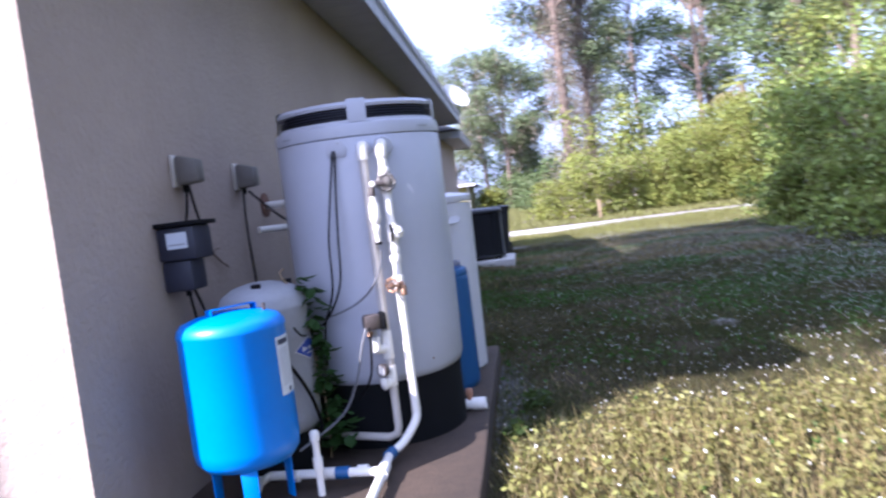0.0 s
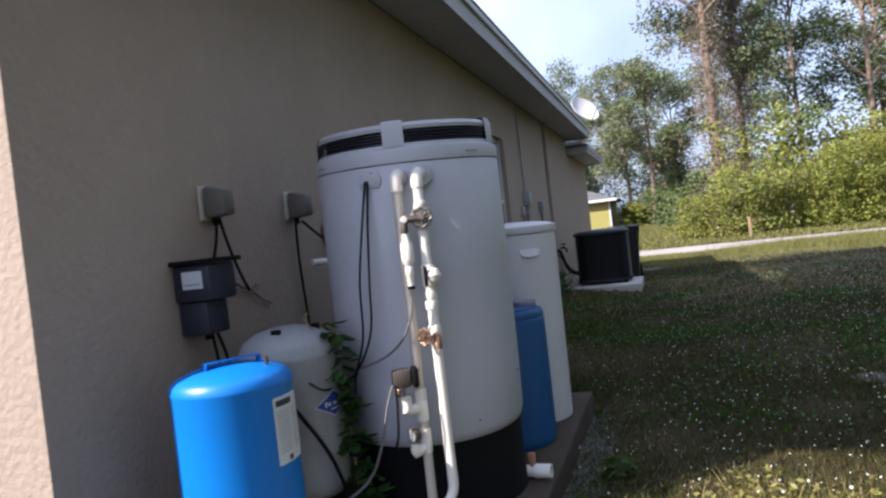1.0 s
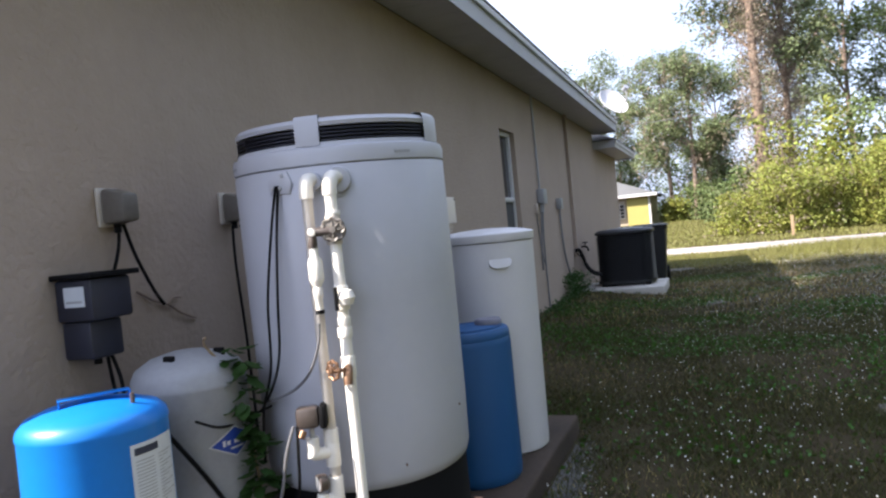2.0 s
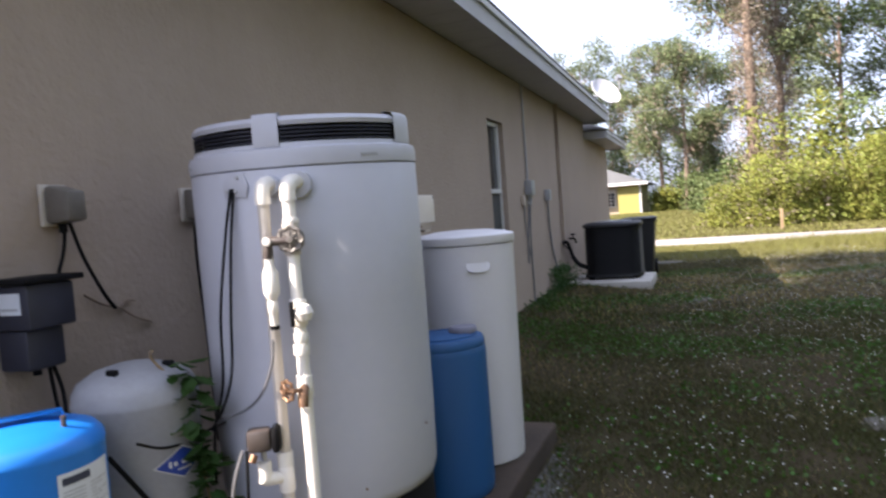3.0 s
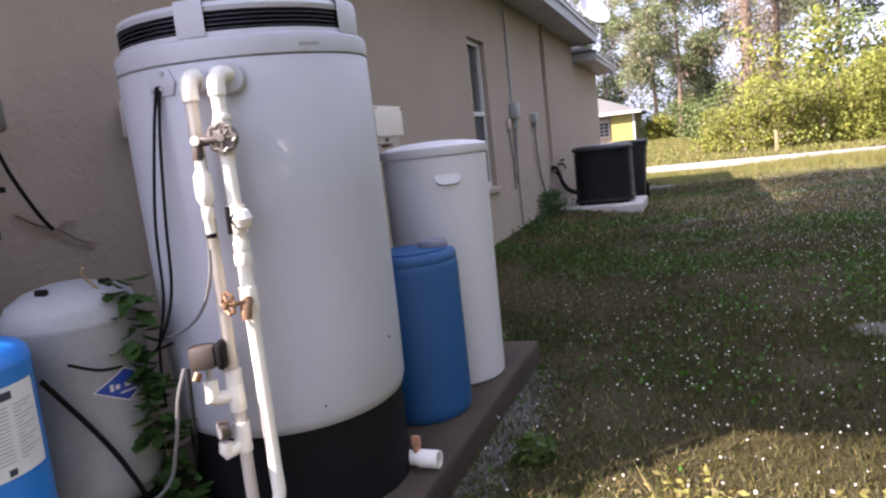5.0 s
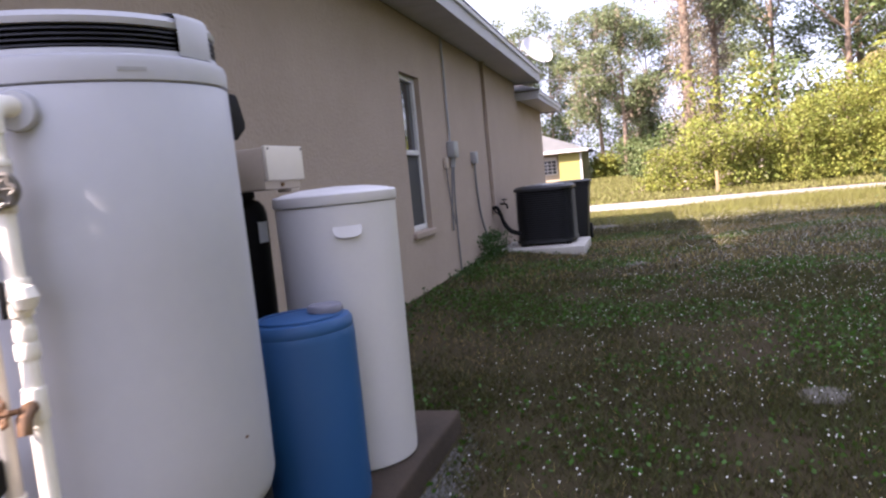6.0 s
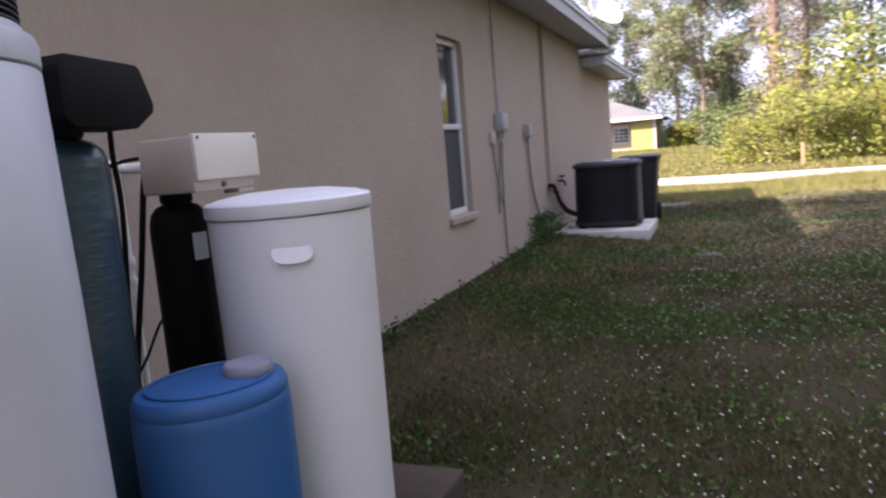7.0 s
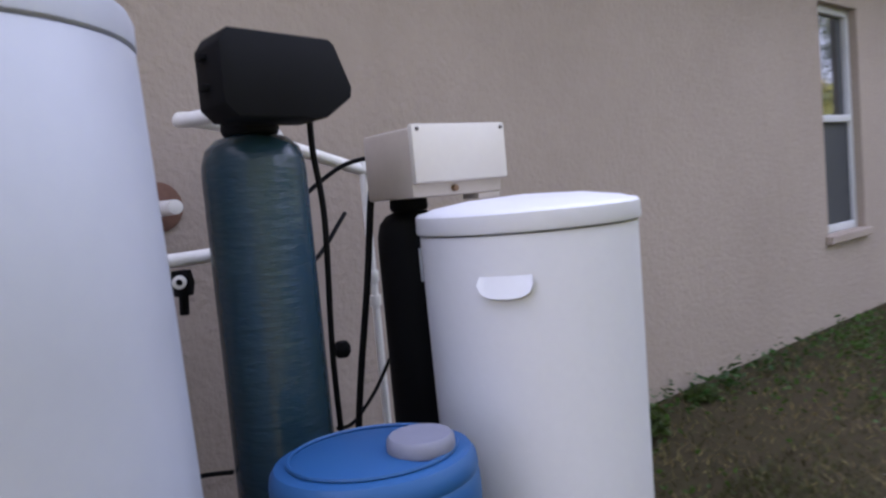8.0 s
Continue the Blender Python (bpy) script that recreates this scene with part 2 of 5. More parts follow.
def tube(points, r, seg=10, bm=None, smooth_steps=0):
    """A round bar along points; smooth_steps rounds its course."""
    bm = bm or bmesh.new()
    pts = [Vector(p) for p in points]
    if smooth_steps:
        out, n = [], len(pts)
        for i in range(n - 1):
            p0, p1, p2, p3 = pts[max(i - 1, 0)], pts[i], pts[i + 1], pts[min(i + 2, n - 1)]
            for k in range(smooth_steps):
                t = k / smooth_steps
                out.append(0.5 * (2 * p1 + (p2 - p0) * t + (2 * p0 - 5 * p1 + 4 * p2 - p3) * t * t + (3 * p1 - p0 - 3 * p2 + p3) * t ** 3))
        pts = out + [pts[-1]]
    radii = [float(q) for q in r] if isinstance(r, (list, tuple)) else [float(r)] * len(pts)
    if len(radii) != len(pts):
        radii = [radii[0] + (radii[-1] - radii[0]) * i / (len(pts) - 1) for i in range(len(pts))]
    rings, side = [], None
    for i, p in enumerate(pts):
        d = (pts[min(i + 1, len(pts) - 1)] - pts[max(i - 1, 0)]).normalized()
        if side is None:
            side = d.orthogonal().normalized()
        side = (side - d * side.dot(d)).normalized()
        up = d.cross(side)
        rings.append([bm.verts.new(p + radii[i] * (math.cos(a) * side + math.sin(a) * up)) for a in (2 * math.pi * k / seg for k in range(seg))])
    for a, b in zip(rings, rings[1:]):
        for i in range(seg):
            bm.faces.new((a[i], a[(i + 1) % seg], b[(i + 1) % seg], b[i]))
    bm.faces.new(rings[0][::-1])
    bm.faces.new(rings[-1])
    return bm


def prism(outline, m, depth, bevel=0.0):
    """outline (u, v) in the plane of m, drawn out by depth along its third axis."""
    bm = bmesh.new()
    a = [bm.verts.new(m @ Vector((u, v, 0))) for u, v in outline]
    b = [bm.verts.new(m @ Vector((u, v, depth))) for u, v in outline]
    n = len(a)
    bm.faces.new(a[::-1])
    bm.faces.new(b)
    for i in range(n):
        bm.faces.new((a[i], a[(i + 1) % n], b[(i + 1) % n], b[i]))
    if bevel:
        bmesh.ops.bevel(bm, geom=list(bm.edges), offset=bevel, segments=2, affect="EDGES", profile=0.5)
    return bm


def axes(place, u, v):
    """A frame at place with first axis u, second axis v, third their cross product."""
    u, v = Vector(u).normalized(), Vector(v).normalized()
    w = u.cross(v)
    m = Matrix((u, v, w)).transposed().to_4x4()
    return Matrix.Translation(place) @ m


def ground_z(x, y):
    """The lawn is level by the house and falls away towards the road and beyond."""
    z = -0.2 * np.clip((y - 9.8) / 9.5, 0, 1) + 0.3 * np.clip((y - 26) / 32, 0, 1)
    bank = 0.13 * np.clip(1.0 - np.abs(x) / 1.3, 0, 1) * np.clip((y - 2.8) / 0.7, 0, 1) * np.clip((12.0 - y) / 2.0, 0, 1)
    return z + 0.012 * np.sin(1.7 * x + 0.6) * np.sin(1.3 * y) * np.clip(x - 1.0, 0, 1) + bank


rs = np.random.RandomState(5)


def leaves(centres, size, spread=0.35, aspect=0.55, droop=0.0):
    """Vertices and faces of one small folded leaf at each centre, turned at random."""
    n = len(centres)
    size = size * rs.uniform(1 - spread, 1 + spread, (n, 1))
    d = rs.normal(size=(n, 3))
    d[:, 2] = d[:, 2] * 0.6 - droop
    d /= np.linalg.norm(d, axis=1, keepdims=True)
    s = np.cross(d, rs.normal(size=(n, 3)))
    s /= np.linalg.norm(s, axis=1, keepdims=True)
    v = np.empty((n, 4, 3))
    v[:, 0] = centres - d * size * 0.5
    v[:, 1] = centres + s * size * aspect * 0.5
    v[:, 2] = centres + d * size * 0.5
    v[:, 3] = centres - s * size * aspect * 0.5
    f = np.arange(n * 4).reshape(n, 4)
    return v.reshape(-1, 3), f


def mesh_from(name, v, f):
    me = bpy.data.meshes.new(name)
    v, f = np.asarray(v, np.float32), np.asarray(f, np.int32)
    me.vertices.add(len(v))
    me.vertices.foreach_set("co", v.ravel())
    k = f.shape[1]
    me.loops.add(f.size)
    me.loops.foreach_set("vertex_index", f.ravel())
    me.polygons.add(len(f))
    me.polygons.foreach_set("loop_start", np.arange(0, f.size, k, dtype=np.int32))
    me.update(calc_edges=True)
    me.validate()
    return me


def blades(xy, height, width, lean=0.6):
    """Vertices and faces of one grass blade at each place."""
    n = len(xy)
    h = height * rs.uniform(0.5, 1.3, n)
    a, b = rs.uniform(0, 6.283, n), rs.uniform(0, 6.283, n)
    base = np.c_[xy, ground_z(xy[:, 0], xy[:, 1]) - 0.005]
    v = np.empty((n, 3, 3))
    w = np.c_[np.cos(a), np.sin(a), np.zeros(n)] * width
    v[:, 0], v[:, 1] = base - w, base + w
    l = lean * rs.uniform(0.2, 1.2, n)
    v[:, 2] = base + np.c_[np.cos(b) * l * h, np.sin(b) * l * h, h * np.sqrt(np.clip(1 - 0.4 * l * l, 0.1, 1))]
    return v.reshape(-1, 3), np.arange(n * 3).reshape(n, 3)


def scatter(x0, x1, y0, y1, n):
    return np.c_[rs.uniform(x0, x1, n), rs.uniform(y0, y1, n)]


def patchy(xy, scale, seed):
    """A smooth random field between about 0 and 1."""
    r = np.random.RandomState(seed)
    s = np.zeros(len(xy))
    for _ in range(9):
        k = r.normal(size=2) * scale
        s += np.sin(xy @ k + r.uniform(0, 6.3))
    return 1 / (1 + np.exp(-s))


# ---- ground, road ----
def ground_sheet():
    xs = np.unique(np.r_[np.linspace(-900, -40, 12), np.linspace(-40, -12, 8), np.linspace(-12, 14, 66), np.linspace(14, 60, 14), np.linspace(60, 900, 12)])
    ys = np.unique(np.r_[np.linspace(-900, -30, 10), np.linspace(-30, -3, 8), np.linspace(-3, 30, 90), np.linspace(30, 90, 16), np.linspace(90, 900, 12)])
    gx, gy = np.meshgrid(xs, ys)
    v = np.c_[gx.ravel(), gy.ravel(), ground_z(gx.ravel(), gy.ravel())]
    i = np.arange(len(v)).reshape(gx.shape)
    f = np.c_[i[:-1, :-1].ravel(), i[:-1, 1:].ravel(), i[1:, 1:].ravel(), i[1:, :-1].ravel()]
    return tagged(finish("ground", mesh_from("ground", v, f), SOIL), "patchy lawn soil sloping to the road", "ground", kind="structure")


ground_sheet()
road = box((-120, -1.7, -0.30), (120, 1.7, -0.175), 0.015, m=Matrix.Translation((2.5, 22.4, 0)) @ Matrix.Rotation(radians(-3.5), 4, "Z"))
tagged(part("road", road, ASPHALT), "pale sunlit residential road surface", "road", kind="structure")

# ---- house ----
WALL_END = 15.0
WALL_STEP = 11.9      # where the low end of the house begins
EAVE, LOW_EAVE = 2.645, 2.38
HOUSE_W = 11.0
WIN = (5.77, 6.34, 0.69, 2.11)


def house():
    t = 0.22
    y0, y1, z0, z1 = WIN
    bm = box((-t, 0, -0.3), (0, y0, EAVE - 0.005))
    box((-t, y1, -0.3), (0, WALL_STEP, EAVE - 0.005), bm=bm)
    box((-t, y0, -0.3), (0, y1, z0), bm=bm)
    box((-t, y0, z1), (0, y1, EAVE - 0.005), bm=bm)
    box((-t, WALL_STEP, -0.6), (0, WALL_END, LOW_EAVE - 0.003), bm=bm)
    tagged(part("wall_east", bm, STUCCO, smooth=0), "tan stucco side wall of the house", "wall", kind="structure")
    for name, lo, hi in (("wall_south", (-HOUSE_W, 0.002, -0.3), (-t, t, EAVE - 0.005)), ("wall_north", (-HOUSE_W, WALL_END - t, -0.6), (-t, WALL_END - 0.002, LOW_EAVE - 0.003)),
                         ("wall_west", (-HOUSE_W - t, 0, -0.3), (-HOUSE_W, WALL_END, LOW_EAVE - 0.003))):
        tagged(part(name, box(lo, hi), STUCCO, smooth=0), "tan rough stucco house wall", "wall", kind="structure")
    tagged(part("floor", box((-HOUSE_W, t, -0.2), (-t, WALL_END - t, 0.0)), CONCRETE, smooth=0), "bare floor inside the house", "floor", kind="structure")
    tagged(part("ceiling", box((-HOUSE_W, t, 2.50), (-t - 0.002, WALL_STEP - 0.1, 2.57)), TRIM, smooth=0), "plain white ceiling inside the house", "ceiling", kind="structure")


def roof(name, y0, y1, z, over, th):
    """A hip roof with boxed soffit, fascia and drip edge; its eave runs at height z."""
    x0, x1 = -HOUSE_W - over, over
    half = (x1 - x0) / 2
    rise = half * 0.42
    root = thing(name, (0, (y0 + y1) / 2, z), "dark shingle hip roof with pale soffit and fascia", "roof", kind="structure")
    inner = min(half, (y1 - y0) / 2 - 0.05)
    rz = z + th + inner * 0.42
    bm = bmesh.new()
    base = [bm.verts.new(p) for p in ((x0 - .03, y0 - .03, z + th), (x1 + .03, y0 - .03, z + th), (x1 + .03, y1 + .03, z + th), (x0 - .03, y1 + .03, z + th))]
    low = [bm.verts.new(p) for p in ((x0 - .03, y0 - .03, z + th - .02), (x1 + .03, y0 - .03, z + th - .02), (x1 + .03, y1 + .03, z + th - .02), (x0 - .03, y1 + .03, z + th - .02))]
    top = [bm.verts.new(p) for p in ((x0 + inner, y0 + inner, rz), (x1 - inner, y0 + inner, rz), (x1 - inner, y1 - inner, rz), (x0 + inner, y1 - inner, rz))]
    for i in range(4):
        j = (i + 1) % 4
        bm.faces.new((base[i], base[j], top[j], top[i]))
        bm.faces.new((low[i], low[j], base[j], base[i]))
    bm.faces.new(top)
    bm.faces.new(low[::-1])
    part("shingle_slope", bm, SHINGLE, root, smooth=0)
    f = box((x1 - 0.02, y0, z - 0.03), (x1 + 0.005, y1, z + th - 0.022))
    part("fascia", f, FASCIA, root, "white painted fascia board", smooth=0)
    for lo, hi in (((x0, y0 - 0.005, z - 0.03), (x1 - .022, y0 + 0.02, z + th - 0.022)), ((x0, y1 - 0.02, z - 0.03), (x1 - .022, y1 + 0.005, z + th - 0.022)), ((x0 - .005, y0 + .02, z - 0.03), (x0 + 0.02, y1 - .02, z + th - 0.022))):
        part("fascia", box(lo, hi), FASCIA, root, "white painted fascia board", smooth=0)
    part("drip_edge", box((x1 + 0.006, y0, z + th - 0.075), (x1 + 0.028, y1, z + th - 0.024), 0.004), TRIM, root, smooth=0)
    s = bmesh.new()
    y = y0 + 0.024
    while y < y1 - 0.05:
        box((0.004, y, z), (x1 - 0.022, min(y + 0.30, y1 - 0.03), z + 0.012), bm=s)
        y += 0.306
    part("soffit", s, SOFFIT, root, "pale vinyl soffit boards", smooth=0)
    part("soffit", box((x0 + .02, y0 + .022, z), (0.002, y0 + 0.301, z + .012)), SOFFIT, root, smooth=0)


def window():
    y0, y1, z0, z1 = WIN
    root = thing("window_1", (0, (y0 + y1) / 2, z0), "narrow white-framed sash window in the stucco", "window", kind="structure")
    x = -0.10
    for n, lo, hi in (("jamb", (x, y0, z0), (x + 0.05, y0 + 0.045, z1)), ("jamb", (x, y1 - 0.045, z0), (x + 0.05, y1, z1)),
                      ("head", (x, y0 + 0.045, z1 - 0.045), (x + 0.05, y1 - 0.045, z1)), ("bottom_rail", (x, y0 + 0.045, z0), (x + 0.05, y1 - 0.045, z0 + 0.05)),
                      ("meeting_rail", (x + 0.01, y0 + 0.045, 1.388), (x + 0.058, y1 - 0.045, 1.433))):
        part(n, box(lo, hi, 0.005), TRIM, root)
    part("pane", box((x + 0.012, y0 + 0.045, 1.433), (x + 0.018, y1 - 0.045, z1 - 0.045)), GLASS, root, "reflecting upper glass pane", smooth=0)
    part("pane", box((x + 0.012, y0 + 0.045, z0 + 0.05), (x + 0.018, y1 - 0.045, 1.388)), GLASS, root, smooth=0)
    part("insect_screen", box((x + 0.030, y0 + 0.047, z0 + 0.052), (x + 0.033, y1 - 0.047, 1.386)), SCREEN, root, "dark insect screen", smooth=0)
    part("window_sill", box((-0.10, y0 - 0.04, z0 - 0.055), (0.035, y1 + 0.04, z0 - 0.002), 0.008), STUCCO, root, smooth=0)
    part("curtain", box((x - 0.09, y0 + 0.0, z0), (x - 0.07, y1, z1)), TRIM, root, smooth=0)


house()
roof("roof_main", -0.30, 12.05, EAVE, 0.42, 0.18)
roof("roof_low", 11.95, 15.35, LOW_EAVE, 0.38, 0.12)
window()


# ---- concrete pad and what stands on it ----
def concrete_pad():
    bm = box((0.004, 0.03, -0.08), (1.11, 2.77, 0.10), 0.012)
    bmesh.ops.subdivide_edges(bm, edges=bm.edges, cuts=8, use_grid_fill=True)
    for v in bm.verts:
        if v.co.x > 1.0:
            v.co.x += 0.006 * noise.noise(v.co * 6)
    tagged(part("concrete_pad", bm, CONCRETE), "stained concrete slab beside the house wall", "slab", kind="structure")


concrete_pad()
TANK = Vector((0.668, 1.238, 0.10))        # foot of the tank, which leans a little towards the house corner
TANK_LEAN = (0.034, 0.010)
TANK_TOP = Vector((0.680, 1.197, 0.0))


def big_tank():
    cx, cy = TANK.x, TANK.y
    c = (cx, cy, 0)
    root = thing("water_tank", TANK, "tall white cylindrical water tank with a louvred top", "tank")
    root.rotation_euler = (*TANK_LEAN, 0)
    root.scale = (0.968, 0.968, 1)
    part("base", lathe([(0.0, 0.10), (0.3480, 0.10), (0.3460, 0.40), (0.0, 0.40)], c, 64), BLACK_BASE, root, "black round base")
    part("body", lathe([(0.2966, 0.372), (0.3312, 0.375), (0.3530, 0.39), (0.3619, 0.42), (0.3658, 0.60), (0.3678, 1.0), (0.3669, 1.3895), (0.3640, 1.393), (0.2966, 1.393)], c, 96), TANK_WHITE, root)
    part("collar", lathe([(0.2966, 1.3955), (0.3650, 1.3955), (0.3685, 1.398), (0.3698, 1.432), (0.3648, 1.446), (0.3520, 1.452), (0.3490, 1.463), (0.2966, 1.465)], c, 96), TANK_WHITE, root)
    part("cap", lathe([(0.3263, 1.512), (0.3480, 1.512), (0.3510, 1.524), (0.3421, 1.536), (0.2966, 1.542), (0.0, 1.548)], c, 96), TANK_WHITE, root)
    part("inner_drum", lathe([(0.3184, 1.452), (0.3184, 1.518)], c, 64), BLACK, root, "black drum behind the louvres")
    posts = ((-77, 6.3), (3, 10.5), (103, 9), (193, 9))
    for k, (a, half) in enumerate(posts):
        nxt, nhalf = posts[(k + 1) % 4]
        bm = lathe([(0.3144, 1.453), (0.3549, 1.453), (0.3559, 1.47), (0.3549, 1.532), (0.3480, 1.544), (0.3144, 1.549), (0.3144, 1.453)], c, 8, start=a - half, sweep=2 * half)
        part("post", bm, TANK_WHITE, root)
        for j in range(4):
            z = 1.467 + 0.0108 * j
            bm = lathe([(0.326, z + 0.007), (0.348, z), (0.348, z + 0.003), (0.326, z + 0.010)], c, 20, start=a + half + 0.5, sweep=(nxt - a) % 360 - half - nhalf - 1)
            part("louvre_slat", bm, NAVY, root, "dark louvre slat" if j == 0 and k == 0 else "")
    for a in (-29, -133):
        m = axes((cx + 0.369 * math.cos(radians(a)), cy + 0.369 * math.sin(radians(a)), 1.418), (-math.sin(radians(a)), math.cos(radians(a)), 0), (0, 0, 1))
        part("badge", prism([(-0.03, -0.004), (0.03, -0.004), (0.03, 0.004), (-0.03, 0.004)], m @ Matrix.Translation((0, 0, -0.002)), 0.003), GREY_BOX, root)
    # round wall flange of the outlet, the plate of the cables and two bolt heads
    for a, z, r in ((-63.5, 1.345, 0.040), (-75.5, 1.345, 0.030)):
        d = Vector((math.cos(radians(a)), math.sin(radians(a)), 0))
        m = Matrix.Translation((cx, cy, z)) @ d.to_track_quat("Z", "Y").to_matrix().to_4x4()
        part("flange", lathe([(0, 0.36), (r, 0.36), (r, 0.381), (r * 0.9, 0.389), (0, 0.390)], (0, 0, 0), 28, m=m), TANK_WHITE, root)
    m = axes((cx + 0.366 * math.cos(radians(-93)), cy + 0.366 * math.sin(radians(-93)), 1.350), (-math.sin(radians(-93)), math.cos(radians(-93)), 0), (0, 0, 1))
    part("cable_plate", prism([(-0.04, -0.030), (0.035, -0.030), (0.045, 0.0), (0.03, 0.036), (-0.025, 0.036), (-0.045, 0.01)], m, 0.006, 0.0015), TANK_WHITE, root)
    for du, dv in ((-0.03, -0.012), (0.0, -0.012), (0.01, 0.026)):
        part("bolt", lathe([(0, 0.005), (0.007, 0.005), (0.006, 0.011), (0, 0.012)], (du, dv, 0), 10, m=m), STEEL, root)
    for a, z in ((-45, 0.452), (-3, 0.575)):
        d = Vector((math.cos(radians(a)), math.sin(radians(a)), 0))
        m = Matrix.Translation((cx, cy, z)) @ d.to_track_quat("Z", "Y").to_matrix().to_4x4()
        part("rivet", lathe([(0, 0.368), (0.0035, 0.368), (0.0035, 0.372), (0, 0.375)], (0, 0, 0), 8, m=m), BRONZE, root)


big_tank()
PIPE1, PIPE2 = Vector((0.772, 0.800, 0)), Vector((0.846, 0.808, 0))


def collar_at(bm, x, y, z0, z1, r):
    return lathe([(0, z0), (r * 0.96, z0), (r, z0 + 0.003), (r, z1 - 0.003), (r * 0.96, z1), (0, z1)], (x, y, 0), 20, bm=bm)


def hand_wheel(place, d, r, root, mat, name="hand_wheel"):
    """A spoked valve wheel facing along d."""
    m = Matrix.Translation(place) @ Vector(d).to_track_quat("Z", "Y").to_matrix().to_4x4()
    ring = [m @ Vector((r * (1 + 0.10 * math.cos(8 * a)) * math.cos(a), r * (1 + 0.10 * math.cos(8 * a)) * math.sin(a), 0)) for a in (2 * math.pi * k / 48 for k in range(48))]
    bm = tube(ring + [ring[0]], r * 0.16, 6)
    for k in range(4):
        a = math.pi * k / 4
        tube([m @ Vector((-r * math.cos(a), -r * math.sin(a), 0)), m @ Vector((0, 0, 0.006)), m @ Vector((r * math.cos(a), r * math.sin(a), 0))], r * 0.09, 6, bm=bm)
    lathe([(0, -0.004), (r * 0.34, -0.004), (r * 0.30, 0.012), (0, 0.013)], (0, 0, 0), 12, bm=bm, m=m)
    return part(name, bm, mat, root)


def pipework():
    r = 0.0170
    front = Vector((0.40, -0.92, 0)).normalized()
    side = Vector((-0.92, -0.40, 0))
    root = thing("outlet_pipe", (PIPE2.x, PIPE2.y, 0.17), "white plastic outlet pipe with valves on the tank", "pipe")
    x, y = PIPE2.x, PIPE2.y
    d = Vector((math.cos(radians(-63.5)), math.sin(radians(-63.5)), 0))
    w = TANK_TOP + d * 0.36
    el = [(w.x, w.y, 1.338), (x - 0.003, y + 0.030, 1.338), (x, y + 0.008, 1.331), (x, y, 1.311), (x, y, 1.286)]
    part("elbow", tube(el, 0.0212, 16, smooth_steps=4), PVC, root)
    part("pipe", tube([(x, y, 1.301), (x + 0.004, y, 0.803), (x + 0.006, y, 0.27)], r, 16), PVC, root)
    # diaphragm valve near the top
    bm = collar_at(None, x, y, 1.141, 1.226, 0.0225)
    part("valve_body", bm, AGED_PVC, root, "grey-white valve body")
    part("bonnet", lathe([(0, 0.0), (0.032, 0.0), (0.037, 0.006), (0.037, 0.018), (0.025, 0.028), (0, 0.030)], (0, 0, 0), 24,
                         m=Matrix.Translation((x, y, 1.183)) @ front.to_track_quat("Z", "Y").to_matrix().to_4x4()), SMOKED, root, "round smoky valve bonnet")
    hand_wheel(Vector((x, y, 1.183)) + front * 0.026, front, 0.031, root, VALVE_GREY, "bonnet_ring")
    s0 = Vector((x, y, 1.181)) + front * 0.02
    part("side_port", tube([s0, s0 + side * 0.058, s0 + side * 0.062 + Vector((0, 0, -0.045))], [0.014, 0.016, 0.014], 12), BROWN, root, "dark brown side port")
    part("port_screw", lathe([(0, 0), (0.012, 0), (0.010, 0.006), (0, 0.007)], (0, 0, 0), 12, m=Matrix.Translation(s0 + side * 0.06 + front * 0.016) @ front.to_track_quat("Z", "Y").to_matrix().to_4x4()), PVC, root)
    # tapered air injector below the side port
    ix, iy = (s0 + side * 0.060)[:2]
    part("injector", lathe([(0, 0.9578), (0.011, 0.9578), (0.011, 0.991), (0.014, 0.9951), (0.014, 1.02), (0.011, 1.0242), (0.020, 1.0408), (0.022, 1.0491), (0.021, 1.0989), (0.012, 1.1155), (0.012, 1.1404), (0, 1.1404)], (ix, iy, 0), 18), PVC, root)
    part("injector_tip", lathe([(0, 0.947), (0.013, 0.947), (0.013, 0.9586), (0, 0.9586)], (ix, iy, 0), 14), BLACK, root)
    # ball valve, couplings
    for z0, z1, rr in ((0.951, 1.021, 0.0225), (0.906, 0.931, 0.0205), (0.871, 0.901, 0.0215), (0.753, 0.815, 0.0220), (1.226, 1.238, 0.0215)):
        part("coupling", collar_at(None, x + 0.003, y, z0, z1, rr), PVC, root)
    b = Vector((x + 0.003, y, 0.986)) + front * 0.018
    part("ball_joint", lathe([(0, -0.026), (0.020, -0.02), (0.028, 0.0), (0.020, 0.02), (0, 0.026)], (x + 0.022, y - 0.01, 0.986), 16), PVC, root)
    part("lever", box((-0.006, -0.034, 0.0), (0.006, 0.034, 0.010), 0.003, m=Matrix.Translation(b + front * 0.014 + side * 0.012) @ axes((0, 0, 0), (0.92, 0.40, 0), (0, 0, 1))), BLACK, root, "dark valve lever")
    # brass garden tap
    tap = Vector((x + 0.004, y, 0.783))
    part("tap_body", tube([tap, tap + front * 0.035, tap + front * 0.055 + Vector((0, 0, -0.012)), tap + front * 0.060 + Vector((0, 0, -0.04))], [0.012, 0.014, 0.014, 0.013], 12), BRONZE, root, "brass tap body")
    hand_wheel(tap + front * 0.05 + side * 0.040 + Vector((0, 0, 0.004)), front * 0.7 + side * 0.7, 0.026, root, BRONZE)
    part("tap_stem", tube([tap + front * 0.03, tap + front * 0.05 + side * 0.040], 0.006, 8), BRONZE, root)
